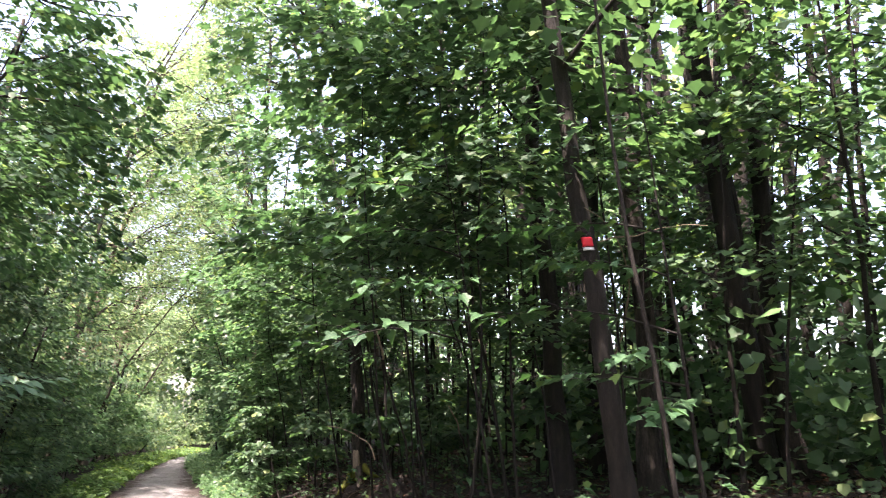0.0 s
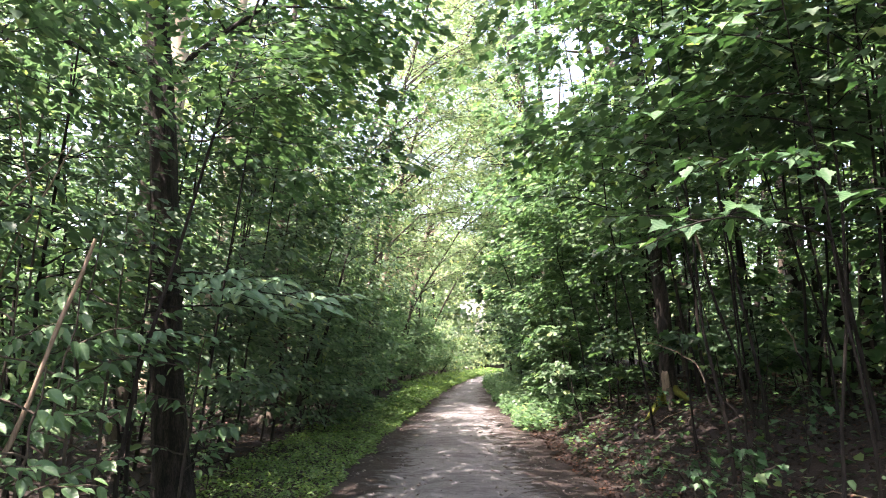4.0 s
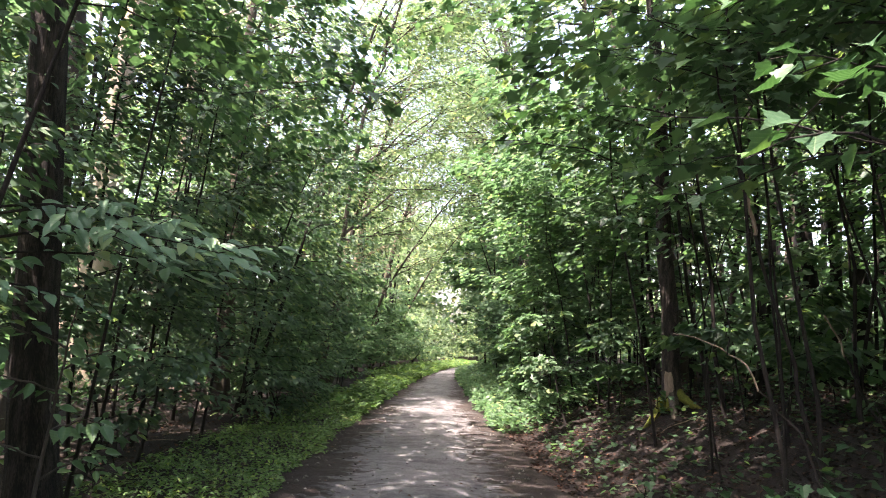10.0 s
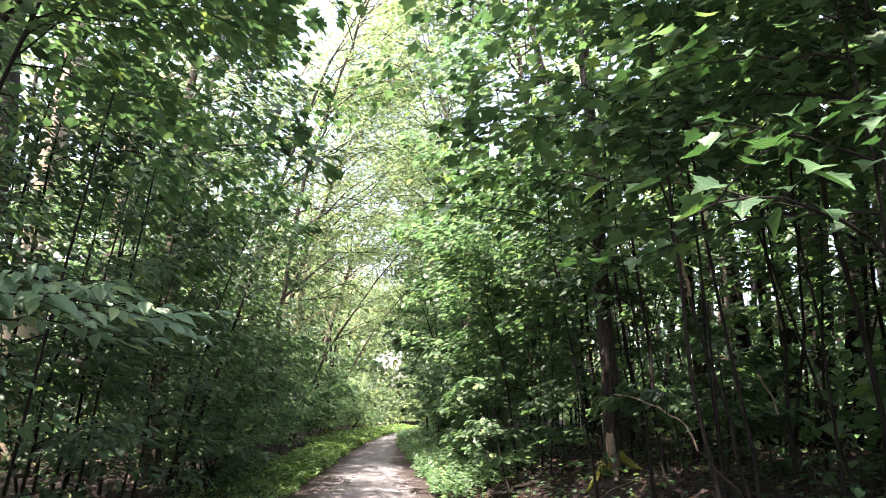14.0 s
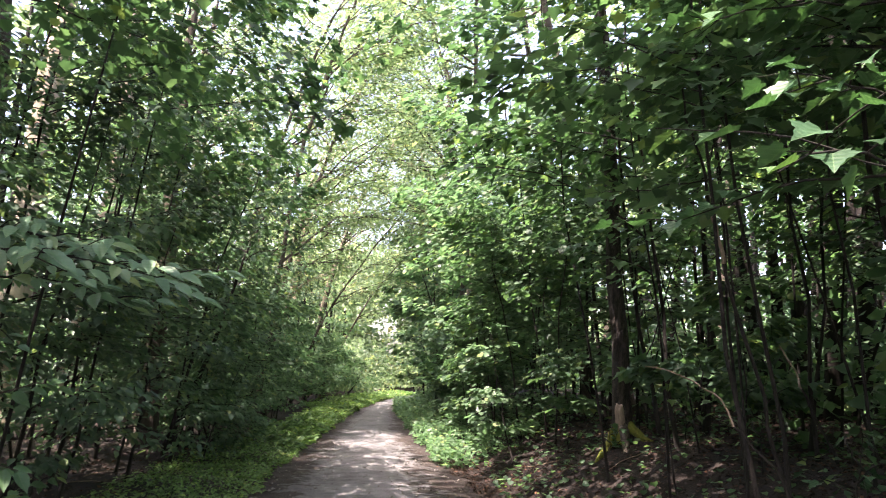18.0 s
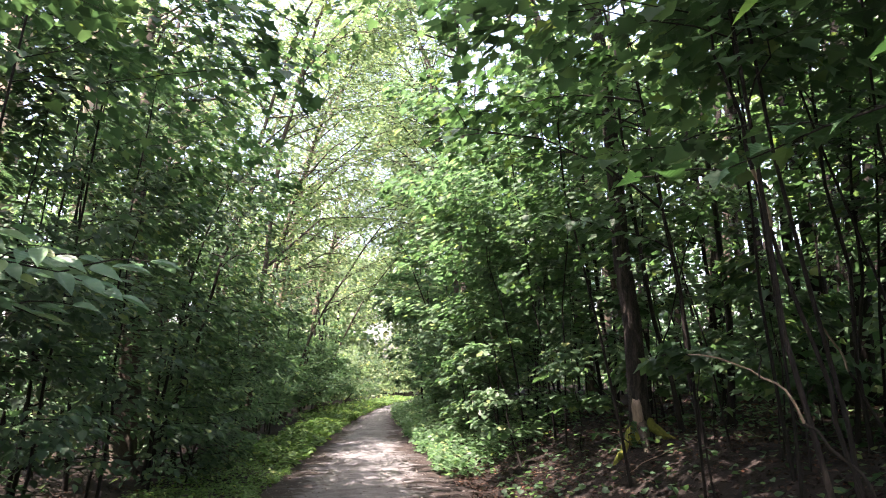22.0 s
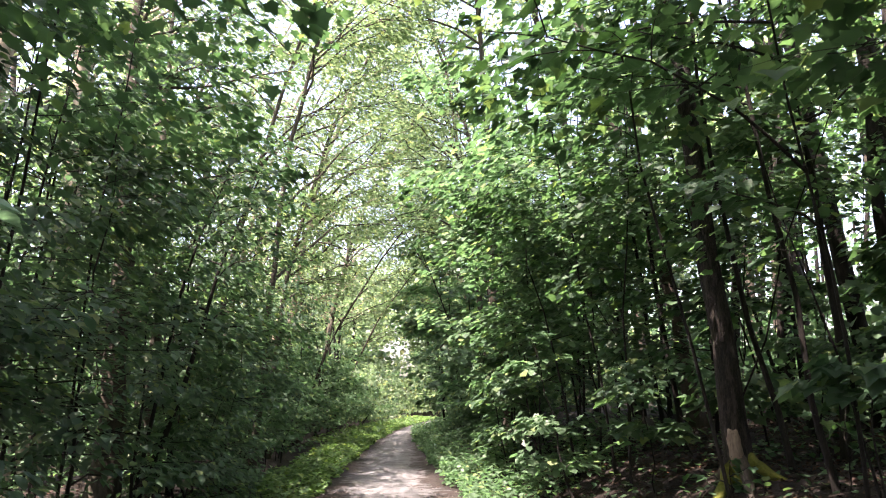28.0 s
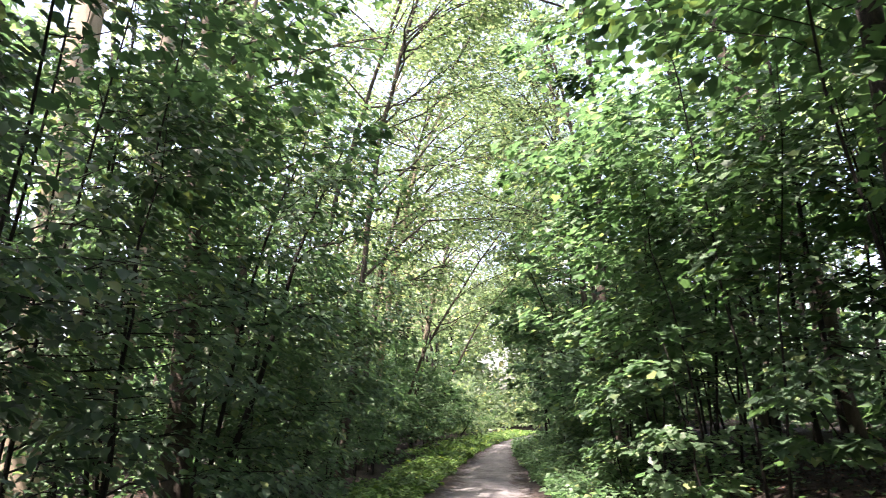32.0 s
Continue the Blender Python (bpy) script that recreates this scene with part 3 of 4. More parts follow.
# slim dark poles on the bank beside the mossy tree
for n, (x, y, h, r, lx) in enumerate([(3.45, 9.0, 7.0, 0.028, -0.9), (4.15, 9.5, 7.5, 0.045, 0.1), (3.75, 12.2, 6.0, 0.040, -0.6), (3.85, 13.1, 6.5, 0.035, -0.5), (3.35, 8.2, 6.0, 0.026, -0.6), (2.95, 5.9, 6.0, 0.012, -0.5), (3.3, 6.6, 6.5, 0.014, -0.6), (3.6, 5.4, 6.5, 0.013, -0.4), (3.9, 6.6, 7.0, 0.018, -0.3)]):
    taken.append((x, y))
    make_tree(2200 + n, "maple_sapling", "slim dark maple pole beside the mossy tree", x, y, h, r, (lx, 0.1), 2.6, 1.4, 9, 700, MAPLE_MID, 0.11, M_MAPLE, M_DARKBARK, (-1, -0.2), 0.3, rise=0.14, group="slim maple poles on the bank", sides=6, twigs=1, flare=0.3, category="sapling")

# a tall tree added for shade: its unseen crown closes over the near wood
taken.append((-4.3, 8.6))
make_tree(30, "oak_tree", "tall woodland tree added to shade and close the wood, with a high green crown", -4.3, 8.6, 15, 0.15, (0.8, -0.6), 8.8, 4.0, 18, 900, RHOMB, 0.26, M_CANOPY, M_BARK, (1, -0.5), 0.5, rise=0.3, group="tall trees of the wood", sides=9, twigs=0)

# added to shade the floor behind the verge and close the sky there
taken.append((-6.9, 6.4))
make_tree(32, "oak_tree", "tall woodland tree added to shade and close the wood, with a high green crown", -6.9, 6.4, 14, 0.15, (0.8, 0.3), 6.8, 4.2, 18, 2300, RHOMB, 0.26, M_CANOPY, M_BARK, (1, 0), 0.5, rise=0.3, group="tall trees of the wood", sides=9, twigs=0)
# added too: a leaning crown above the view that shades track and bank
taken.append((-4.6, 1.8))
make_tree(31, "oak_tree", "tall woodland tree added to shade and close the wood, with a high green crown", -4.6, 1.8, 16, 0.16, (3.0, 0.8), 8.2, 4.2, 20, 2300, RHOMB, 0.26, M_CANOPY, M_BARK, (1, 0), 0.5, rise=0.3, group="tall trees of the wood", sides=9, twigs=0)

# young maples whose boughs hang over the track from both edges
for n, (x, y, h, lx, z0) in enumerate([(-2.35, 5.7, 5.6, 0.8, 3.0), (-2.6, 7.6, 5.8, 0.9, 3.1), (-2.75, 9.7, 6.4, 0.8, 3.2), (2.65, 8.3, 6.6, -0.9, 2.9), (2.7, 11.6, 7.0, -0.8, 2.4), (2.9, 5.2, 6.6, -0.7, 3.0), (3.0, 1.0, 6.4, -0.6, 3.1)]):
    taken.append((x, y))
    make_tree(2400 + n, "maple_sapling", "young maple whose leafy boughs hang over the track edge", x, y, h, 0.016, (lx, 0.1), z0, 1.9, 15, 1600 if x < 0 else 1200, MAPLE_MID, 0.098 if x < 0 else 0.112, M_MAPLE if y < 11 else M_SUNNY, M_DARKBARK, (-x, -0.3), 0.7, rise=0.12, group="maples hanging over the track", sides=6, twigs=2, flare=0.3, category="sapling")
# low young growth between the stems on the bank
for n, (x, y) in enumerate(scatter(40, 11, 2.5, 5.0, 4.6, 10.5, 0.5, taken)):
    g = np.random.default_rng(2500 + n)
    make_tree(2500 + n, "maple_sapling", "waist-high young maple in the shade of the bank", x, y, 1.1 + 0.8 * g.random(), 0.008 + 0.004 * g.random(), tuple(g.standard_normal(2) * 0.2), 0.35, 0.7, 7, 330, MAPLE_MID, 0.11, M_MAPLE, M_DARKBARK, (-1, -0.3), 0.3, rise=0.15,
              group="waist-high maples on the bank", sides=5, twigs=1, flare=0.2, category="sapling")
# undergrowth of young maples on the bank
for n, (x, y) in enumerate(scatter(21, 29, 2.25, 4.2, -1.5, 16, 0.62, taken)):
    g = np.random.default_rng(300 + n)
    if y < 2.0 or y < 3.4 and n % 4:
        continue
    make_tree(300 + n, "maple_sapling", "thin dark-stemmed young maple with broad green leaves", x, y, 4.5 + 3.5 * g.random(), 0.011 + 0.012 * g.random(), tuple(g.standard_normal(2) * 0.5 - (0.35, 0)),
              # beyond y 9.8 some crowns take the lit leaf copy in place of sun
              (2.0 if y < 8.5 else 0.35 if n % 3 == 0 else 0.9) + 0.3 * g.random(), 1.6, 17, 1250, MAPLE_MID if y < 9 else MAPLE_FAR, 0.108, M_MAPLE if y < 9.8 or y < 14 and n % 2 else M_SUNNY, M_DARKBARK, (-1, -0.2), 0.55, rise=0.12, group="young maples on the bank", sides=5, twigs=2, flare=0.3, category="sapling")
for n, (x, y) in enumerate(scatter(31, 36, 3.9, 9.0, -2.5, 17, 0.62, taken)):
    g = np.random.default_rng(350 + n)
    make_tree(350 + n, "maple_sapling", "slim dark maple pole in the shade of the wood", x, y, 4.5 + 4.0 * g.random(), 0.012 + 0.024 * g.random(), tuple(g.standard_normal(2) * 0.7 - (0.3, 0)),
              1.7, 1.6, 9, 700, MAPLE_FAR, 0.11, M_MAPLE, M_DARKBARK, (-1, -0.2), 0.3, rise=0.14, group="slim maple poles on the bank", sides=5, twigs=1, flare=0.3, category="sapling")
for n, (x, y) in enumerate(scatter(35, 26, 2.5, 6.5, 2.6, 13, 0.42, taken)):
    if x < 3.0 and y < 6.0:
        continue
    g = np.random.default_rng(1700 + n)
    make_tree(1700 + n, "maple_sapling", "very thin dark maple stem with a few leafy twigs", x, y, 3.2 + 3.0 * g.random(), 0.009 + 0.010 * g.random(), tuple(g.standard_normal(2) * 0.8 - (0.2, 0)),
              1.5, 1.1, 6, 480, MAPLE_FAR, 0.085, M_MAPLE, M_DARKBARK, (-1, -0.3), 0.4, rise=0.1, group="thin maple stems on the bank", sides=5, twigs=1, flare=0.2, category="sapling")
# undergrowth behind the verge
for n, (x, y) in enumerate(scatter(22, 27, -4.3, -2.75, -1.0, 17, 0.62, taken)):
    g = np.random.default_rng(400 + n)
    make_tree(400 + n, "hazel_sapling", "thin-stemmed young hazel thick with small dark leaves", x, y, 4.4 + (4.2 if y < 7 else 1.8) * g.random(), 0.014 + 0.022 * g.random(), tuple(g.standard_normal(2) * 0.45 + (0.5, 0)),
              (0.4 if n % 3 == 0 else 0.85) + 0.3 * g.random(), 1.5, 18, 1750, OVAL, 0.102, M_HAZEL, M_DARKBARK, (1, -0.2), 0.55 if y < 6 else 0.72, rise=0.08, group="young hazels behind the verge", sides=5, twigs=2, flare=0.3, category="sapling")
for n, (x, y) in enumerate(scatter(32, 30, -9.0, -4.0, -2.0, 18, 0.7, taken)):
    g = np.random.default_rng(450 + n)
    make_tree(450 + n, "hazel_sapling", "slim dark hazel stem in the shade of the wood", x, y, 4.4 + 2.0 * g.random(), 0.012 + 0.022 * g.random(), tuple(g.standard_normal(2) * 0.6 + (0.3, 0)),
              2.0, 1.8, 8, 1000, RHOMB, 0.16, M_HAZEL, M_DARKBARK, (1, -0.2), 0.3, rise=0.1, group="slim hazels behind the verge", sides=5, twigs=1, flare=0.3, category="sapling")
# the wood beside and behind the start of the track
for n, (x, y) in enumerate(scatter(36, 11, 2.7, 7.5, -9, -1.3, 1.1, taken) + scatter(37, 9, -7.5, -2.7, -9, -2.6, 1.3, taken)):
    g = np.random.default_rng(1800 + n)
    left = x < 0
    make_tree(1800 + n, "hazel_sapling" if left else "maple_sapling", "young tree of the shady wood beside the track", x, y, 5.5 + 3.0 * g.random(), 0.018 + 0.02 * g.random(), tuple(g.standard_normal(2) * 0.4),
              0.8, 1.9, 6, 900, OVAL if left else MAPLE_MID, 0.10, M_HAZEL if left else M_MAPLE, M_DARKBARK, (1 if left else -1, 0), 0.4, rise=0.14, group="young trees at the start of the track", sides=5, twigs=2, flare=0.3, category="sapling")
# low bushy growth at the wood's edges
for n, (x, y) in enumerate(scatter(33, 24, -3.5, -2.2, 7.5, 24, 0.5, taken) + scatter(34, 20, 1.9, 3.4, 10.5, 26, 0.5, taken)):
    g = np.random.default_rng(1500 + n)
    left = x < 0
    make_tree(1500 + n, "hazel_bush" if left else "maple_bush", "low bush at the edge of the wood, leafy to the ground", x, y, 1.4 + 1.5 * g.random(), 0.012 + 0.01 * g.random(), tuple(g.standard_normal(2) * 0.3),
              # bushes on the bank and the farther ones have sunlight in their leaf colour
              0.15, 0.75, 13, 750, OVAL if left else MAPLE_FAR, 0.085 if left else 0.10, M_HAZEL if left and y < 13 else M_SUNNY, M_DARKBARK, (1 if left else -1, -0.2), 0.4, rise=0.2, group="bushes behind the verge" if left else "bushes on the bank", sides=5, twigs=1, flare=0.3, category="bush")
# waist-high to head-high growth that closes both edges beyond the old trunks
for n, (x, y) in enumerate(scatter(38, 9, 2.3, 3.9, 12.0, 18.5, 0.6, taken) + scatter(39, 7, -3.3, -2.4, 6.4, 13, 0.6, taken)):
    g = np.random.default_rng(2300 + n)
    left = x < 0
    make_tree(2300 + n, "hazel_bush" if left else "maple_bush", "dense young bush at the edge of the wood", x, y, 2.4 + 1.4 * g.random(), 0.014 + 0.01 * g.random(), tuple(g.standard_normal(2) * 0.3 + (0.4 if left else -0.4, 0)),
              # every other bush on the bank gets the leaf coloured as if in sun
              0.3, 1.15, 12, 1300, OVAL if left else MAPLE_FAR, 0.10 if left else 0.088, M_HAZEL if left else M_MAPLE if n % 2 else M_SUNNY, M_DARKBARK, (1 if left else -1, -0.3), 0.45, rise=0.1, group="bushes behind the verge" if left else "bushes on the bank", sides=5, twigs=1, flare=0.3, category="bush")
# further along the track
for n, (u, y) in enumerate(scatter(23, 32, 1.0, 5.2, 15, 39, 0.9, taken)):
    x = u + float(right_edge(y))
    g = np.random.default_rng(500 + n)
    make_tree(500 + n, "maple_sapling", "young maple with sunlit green leaves beside the track", x, y, 4.5 + 5.0 * g.random(), 0.022 + 0.025 * g.random(), tuple(g.standard_normal(2) * 0.5 - (0.4, 0)),
              # past y 17.5 sunlight comes from the lighter leaf colour
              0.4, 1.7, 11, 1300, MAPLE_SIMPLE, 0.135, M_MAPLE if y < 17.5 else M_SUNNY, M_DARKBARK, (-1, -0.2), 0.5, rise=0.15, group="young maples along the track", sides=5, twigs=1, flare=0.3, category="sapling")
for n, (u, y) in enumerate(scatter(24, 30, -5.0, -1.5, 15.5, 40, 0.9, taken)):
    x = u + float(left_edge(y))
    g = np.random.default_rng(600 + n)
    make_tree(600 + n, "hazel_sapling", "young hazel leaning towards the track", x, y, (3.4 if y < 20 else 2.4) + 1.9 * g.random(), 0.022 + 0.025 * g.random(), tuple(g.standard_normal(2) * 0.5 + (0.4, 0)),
              # hazels past y 17.5 likewise: the sun is in the leaf colour
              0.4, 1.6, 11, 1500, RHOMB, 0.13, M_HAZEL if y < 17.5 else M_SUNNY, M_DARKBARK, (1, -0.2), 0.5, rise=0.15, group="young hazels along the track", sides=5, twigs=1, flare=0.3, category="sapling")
# slender trees that arch over the track
ARCHES = [(-2.9, 22, 4.6), (-3.2, 26.5, 5.2), (-2.6, 30.5, 4.8), (-2.9, 35, 5.4), (3.6, 27, -3.4), (3.4, 34, -3.6),
          (3.3, 22.5, -2.6), (-4.6, 32, 4.2), (4.2, 30, -2.6), (4.6, 37, -3.2), (-3.6, 19.3, 4.4), (-4.4, 24, 4.6), (-5.6, 20.5, 3.6), (-6.4, 26, 4.4), (-5.2, 28.5, 5.0), (-7.5, 22.5, 3.6), (2.9, 25.2, -2.2),
          (3.4, 39.5, -3.6), (4.6, 43.5, -4.2), (6.2, 48, -4.6), (-2.4, 17.5, 3.2)]
for n, (x, y, tx) in enumerate(ARCHES):
    g = np.random.default_rng(700 + n)
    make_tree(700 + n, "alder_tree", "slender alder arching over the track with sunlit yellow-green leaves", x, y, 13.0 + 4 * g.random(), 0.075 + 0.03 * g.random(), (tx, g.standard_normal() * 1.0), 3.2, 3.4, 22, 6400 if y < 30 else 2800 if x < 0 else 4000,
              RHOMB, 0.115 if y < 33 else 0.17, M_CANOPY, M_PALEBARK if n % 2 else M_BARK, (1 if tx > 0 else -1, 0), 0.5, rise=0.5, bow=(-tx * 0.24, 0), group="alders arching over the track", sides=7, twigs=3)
# low leaning trees that close the tunnel over the track
for n, (x, y, tx, h) in enumerate([(-2.7, 26, 4.4, 7.6), (-2.3, 33, 4.4, 7.2), (3.0, 29, -3.6, 8.2), (2.9, 36, -3.6, 8.0)]):
    make_tree(1900 + n, "alder_tree", "low slender alder leaning far over the track", x, y, h, 0.06, (tx, 0.3), 3.0, 2.4, 14, 1700, RHOMB, 0.13, M_CANOPY, M_BARK, (1 if tx > 0 else -1, 0), 0.4, rise=0.3, bow=(-tx * 0.18, 0), group="low alders leaning over the track", sides=7, twigs=2)
# tall trees on the bank whose crowns lean over the track
for n, (x, y, tx) in enumerate([(4.9, 14.6, -3.6), (5.3, 19.2, -3.8)]):
    taken.append((x, y))
    make_tree(760 + n, "ash_tree", "tall slender tree on the bank leaning over the track", x, y, 16.5 + n * 0.5, 0.13, (tx, 0.4), 8.5, 3.6, 20, 2900, RHOMB, 0.17, M_CANOPY, M_BARK, (-1, 0), 0.5, rise=0.35, bow=(0.4, 0), group="tall trees of the bank", sides=8, twigs=1)
# tall trees of the wood, added to shade it and close the sky
spots = scatter(25, 9, -16, -9.5, -9, 32, 3.4, taken) + scatter(26, 12, 6.5, 15, -9, 32, 3.6, taken)
for n, (x, y) in enumerate(spots):
    g = np.random.default_rng(800 + n)
    make_tree(800 + n, "oak_tree", "tall woodland tree added to shade and close the wood, with a high green crown", x, y, 13 + 4 * g.random(), 0.12 + 0.08 * g.random(), tuple(g.standard_normal(2) * 0.7), 6.0, 3.8, 12, 2000 if x < 0 else 1500,
              RHOMB, 0.30, M_CANOPY, M_BARK, (-1 if x > 0 else 1, 0), 0.35, rise=0.4, group="tall trees of the wood", sides=8, twigs=0)
spots = [p for p in scatter(27, 16, -13.0, -2.8, 31, 80, 3.6, taken) + scatter(28, 18, 3.4, 15.0, 31, 80, 3.6, taken) if not left_edge(p[1]) - 1.3 < p[0] < right_edge(p[1]) + 1.3 and not (36 < p[1] < 58 and -9 < p[0] < 8)]
for n, (x, y) in enumerate(spots):
    g = np.random.default_rng(900 + n)
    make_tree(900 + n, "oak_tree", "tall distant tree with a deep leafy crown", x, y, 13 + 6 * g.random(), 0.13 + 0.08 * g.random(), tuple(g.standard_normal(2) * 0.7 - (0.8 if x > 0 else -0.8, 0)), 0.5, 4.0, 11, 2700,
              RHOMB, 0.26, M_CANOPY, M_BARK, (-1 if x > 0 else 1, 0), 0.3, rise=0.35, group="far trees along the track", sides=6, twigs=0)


def deep_wood(seed, label, x0, x1, y0, y1, count, size, trunks, low=0.45, leaf=None, shape=RHOMB):
    """Woods that nobody could count: leaf layers in loose clumps, and the trunks among them."""
    rng = np.random.default_rng(seed)
    k = count // 45
    c = np.stack([x0 + (x1 - x0) * rng.random(k), y0 + (y1 - y0) * rng.random(k), np.where(rng.random(k) < low, 0.3 + 2.4 * rng.random(k), 0.8 + 11 * rng.random(k) ** 1.3)], -1)
    p = np.repeat(c, 45, 0) + rng.standard_normal((k * 45, 3)) * np.array([[0.85, 0.85, 0.28]])
    p[:, 2] = np.maximum(p[:, 2], 0.5)
    p = p[thin_growth(p, rng)]
    m = len(p)
    ob = thing("far_woods", label, "woods", (x0 + x1) / 2, (y0 + y1) / 2, 0, kind="stuff")
    off = np.array([[(x0 + x1) / 2, (y0 + y1) / 2, 0]])
    part("foliage", leaves_mesh("foliage", shape, p - off, rng.random(m) * 2 * pi, 0.3 + 0.5 * rng.standard_normal(m), 0.5 * rng.standard_normal(m), size * (0.6 + 0.7 * rng.random(m)), leaf or M_SUNNY), ob, kind="stuff")
    tubes = []
    for _ in range(trunks):
        bx, by, r = x0 + (x1 - x0) * rng.random(), y0 + (y1 - y0) * rng.random(), 0.04 + 0.1 * rng.random()
        if by > 37 and abs(bx - 0.15) < 2.2:
            bx -= 3.0
        b = np.array([bx, by, float(ground_z(bx, by)) - 0.2]) - off[0]
        tubes.append(tube_arrays(curve_points(b, b + np.array([rng.standard_normal(), rng.standard_normal(), 14.0]), (0, 0, 0), 7, rng, 0.05), r * np.linspace(1.1, 0.4, 7), 6))
    part("trunks", tubes_mesh("trunks", tubes, M_DARKBARK), ob, kind="stuff")


# default foliage colour imitates sun reaching into the deep woods
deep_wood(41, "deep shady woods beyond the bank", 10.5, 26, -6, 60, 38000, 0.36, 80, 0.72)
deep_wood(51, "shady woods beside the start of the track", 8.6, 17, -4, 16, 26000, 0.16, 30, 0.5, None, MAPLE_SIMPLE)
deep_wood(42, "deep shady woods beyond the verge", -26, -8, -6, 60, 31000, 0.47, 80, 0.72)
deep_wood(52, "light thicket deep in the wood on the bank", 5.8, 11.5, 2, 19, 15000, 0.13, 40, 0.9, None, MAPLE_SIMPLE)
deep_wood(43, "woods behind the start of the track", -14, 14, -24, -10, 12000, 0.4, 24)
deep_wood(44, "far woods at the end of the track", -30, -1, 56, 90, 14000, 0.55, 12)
# thickets at the far end: the pale leaf colour imitates sun on them
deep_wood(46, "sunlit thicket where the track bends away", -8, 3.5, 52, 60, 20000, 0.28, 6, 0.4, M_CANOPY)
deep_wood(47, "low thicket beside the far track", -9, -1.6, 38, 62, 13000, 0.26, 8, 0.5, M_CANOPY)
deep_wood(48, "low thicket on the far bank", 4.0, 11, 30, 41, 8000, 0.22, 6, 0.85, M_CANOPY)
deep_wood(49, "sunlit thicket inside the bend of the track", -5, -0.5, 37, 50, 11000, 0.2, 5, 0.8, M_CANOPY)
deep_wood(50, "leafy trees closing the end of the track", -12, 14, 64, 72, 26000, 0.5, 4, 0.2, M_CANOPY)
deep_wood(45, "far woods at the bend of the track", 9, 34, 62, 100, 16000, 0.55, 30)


# ---- single leaves that can be told apart ----
def leaf_mesh(name, shape, mat):
    v, f = shape
    c = [len(q) for q in f]
    return mesh_from_arrays(name, v, c, np.concatenate([np.array(q) for q in f]), [mat])


ONE_MAPLE = leaf_mesh("maple_leaf", MAPLE_FINE, M_MAPLE_ONE)
ONE_OVAL = leaf_mesh("oval_leaf", OVAL_NEAR, M_SPRAY)
ONE_HAZEL = leaf_mesh("oval_leaf", OVAL_NEAR, M_HAZEL_ONE)


def place_leaf(parent, me, p, heading, tilt, roll, size, tip=(0, 0)):
    ch, sh, ct, st = cos(heading), sin(heading), cos(tilt), sin(tilt)
    along, side0 = Vector((ch * ct, sh * ct, -st)), Vector((sh, -ch, 0))
    up0 = side0.cross(along)
    side, up = side0 * cos(roll) + up0 * sin(roll), up0 * cos(roll) - side0 * sin(roll)
    ob = new("leaf", me)
    ob.parent = parent
    lay = Matrix.Rotation(math.hypot(*tip), 4, Vector((-tip[1], tip[0], 0))) if tip != (0, 0) else Matrix()
    ob.matrix_basis = Matrix.Translation(p) @ lay @ Matrix((side, along, up)).transposed().to_4x4() @ Matrix.Scale(size, 4)
    return ob


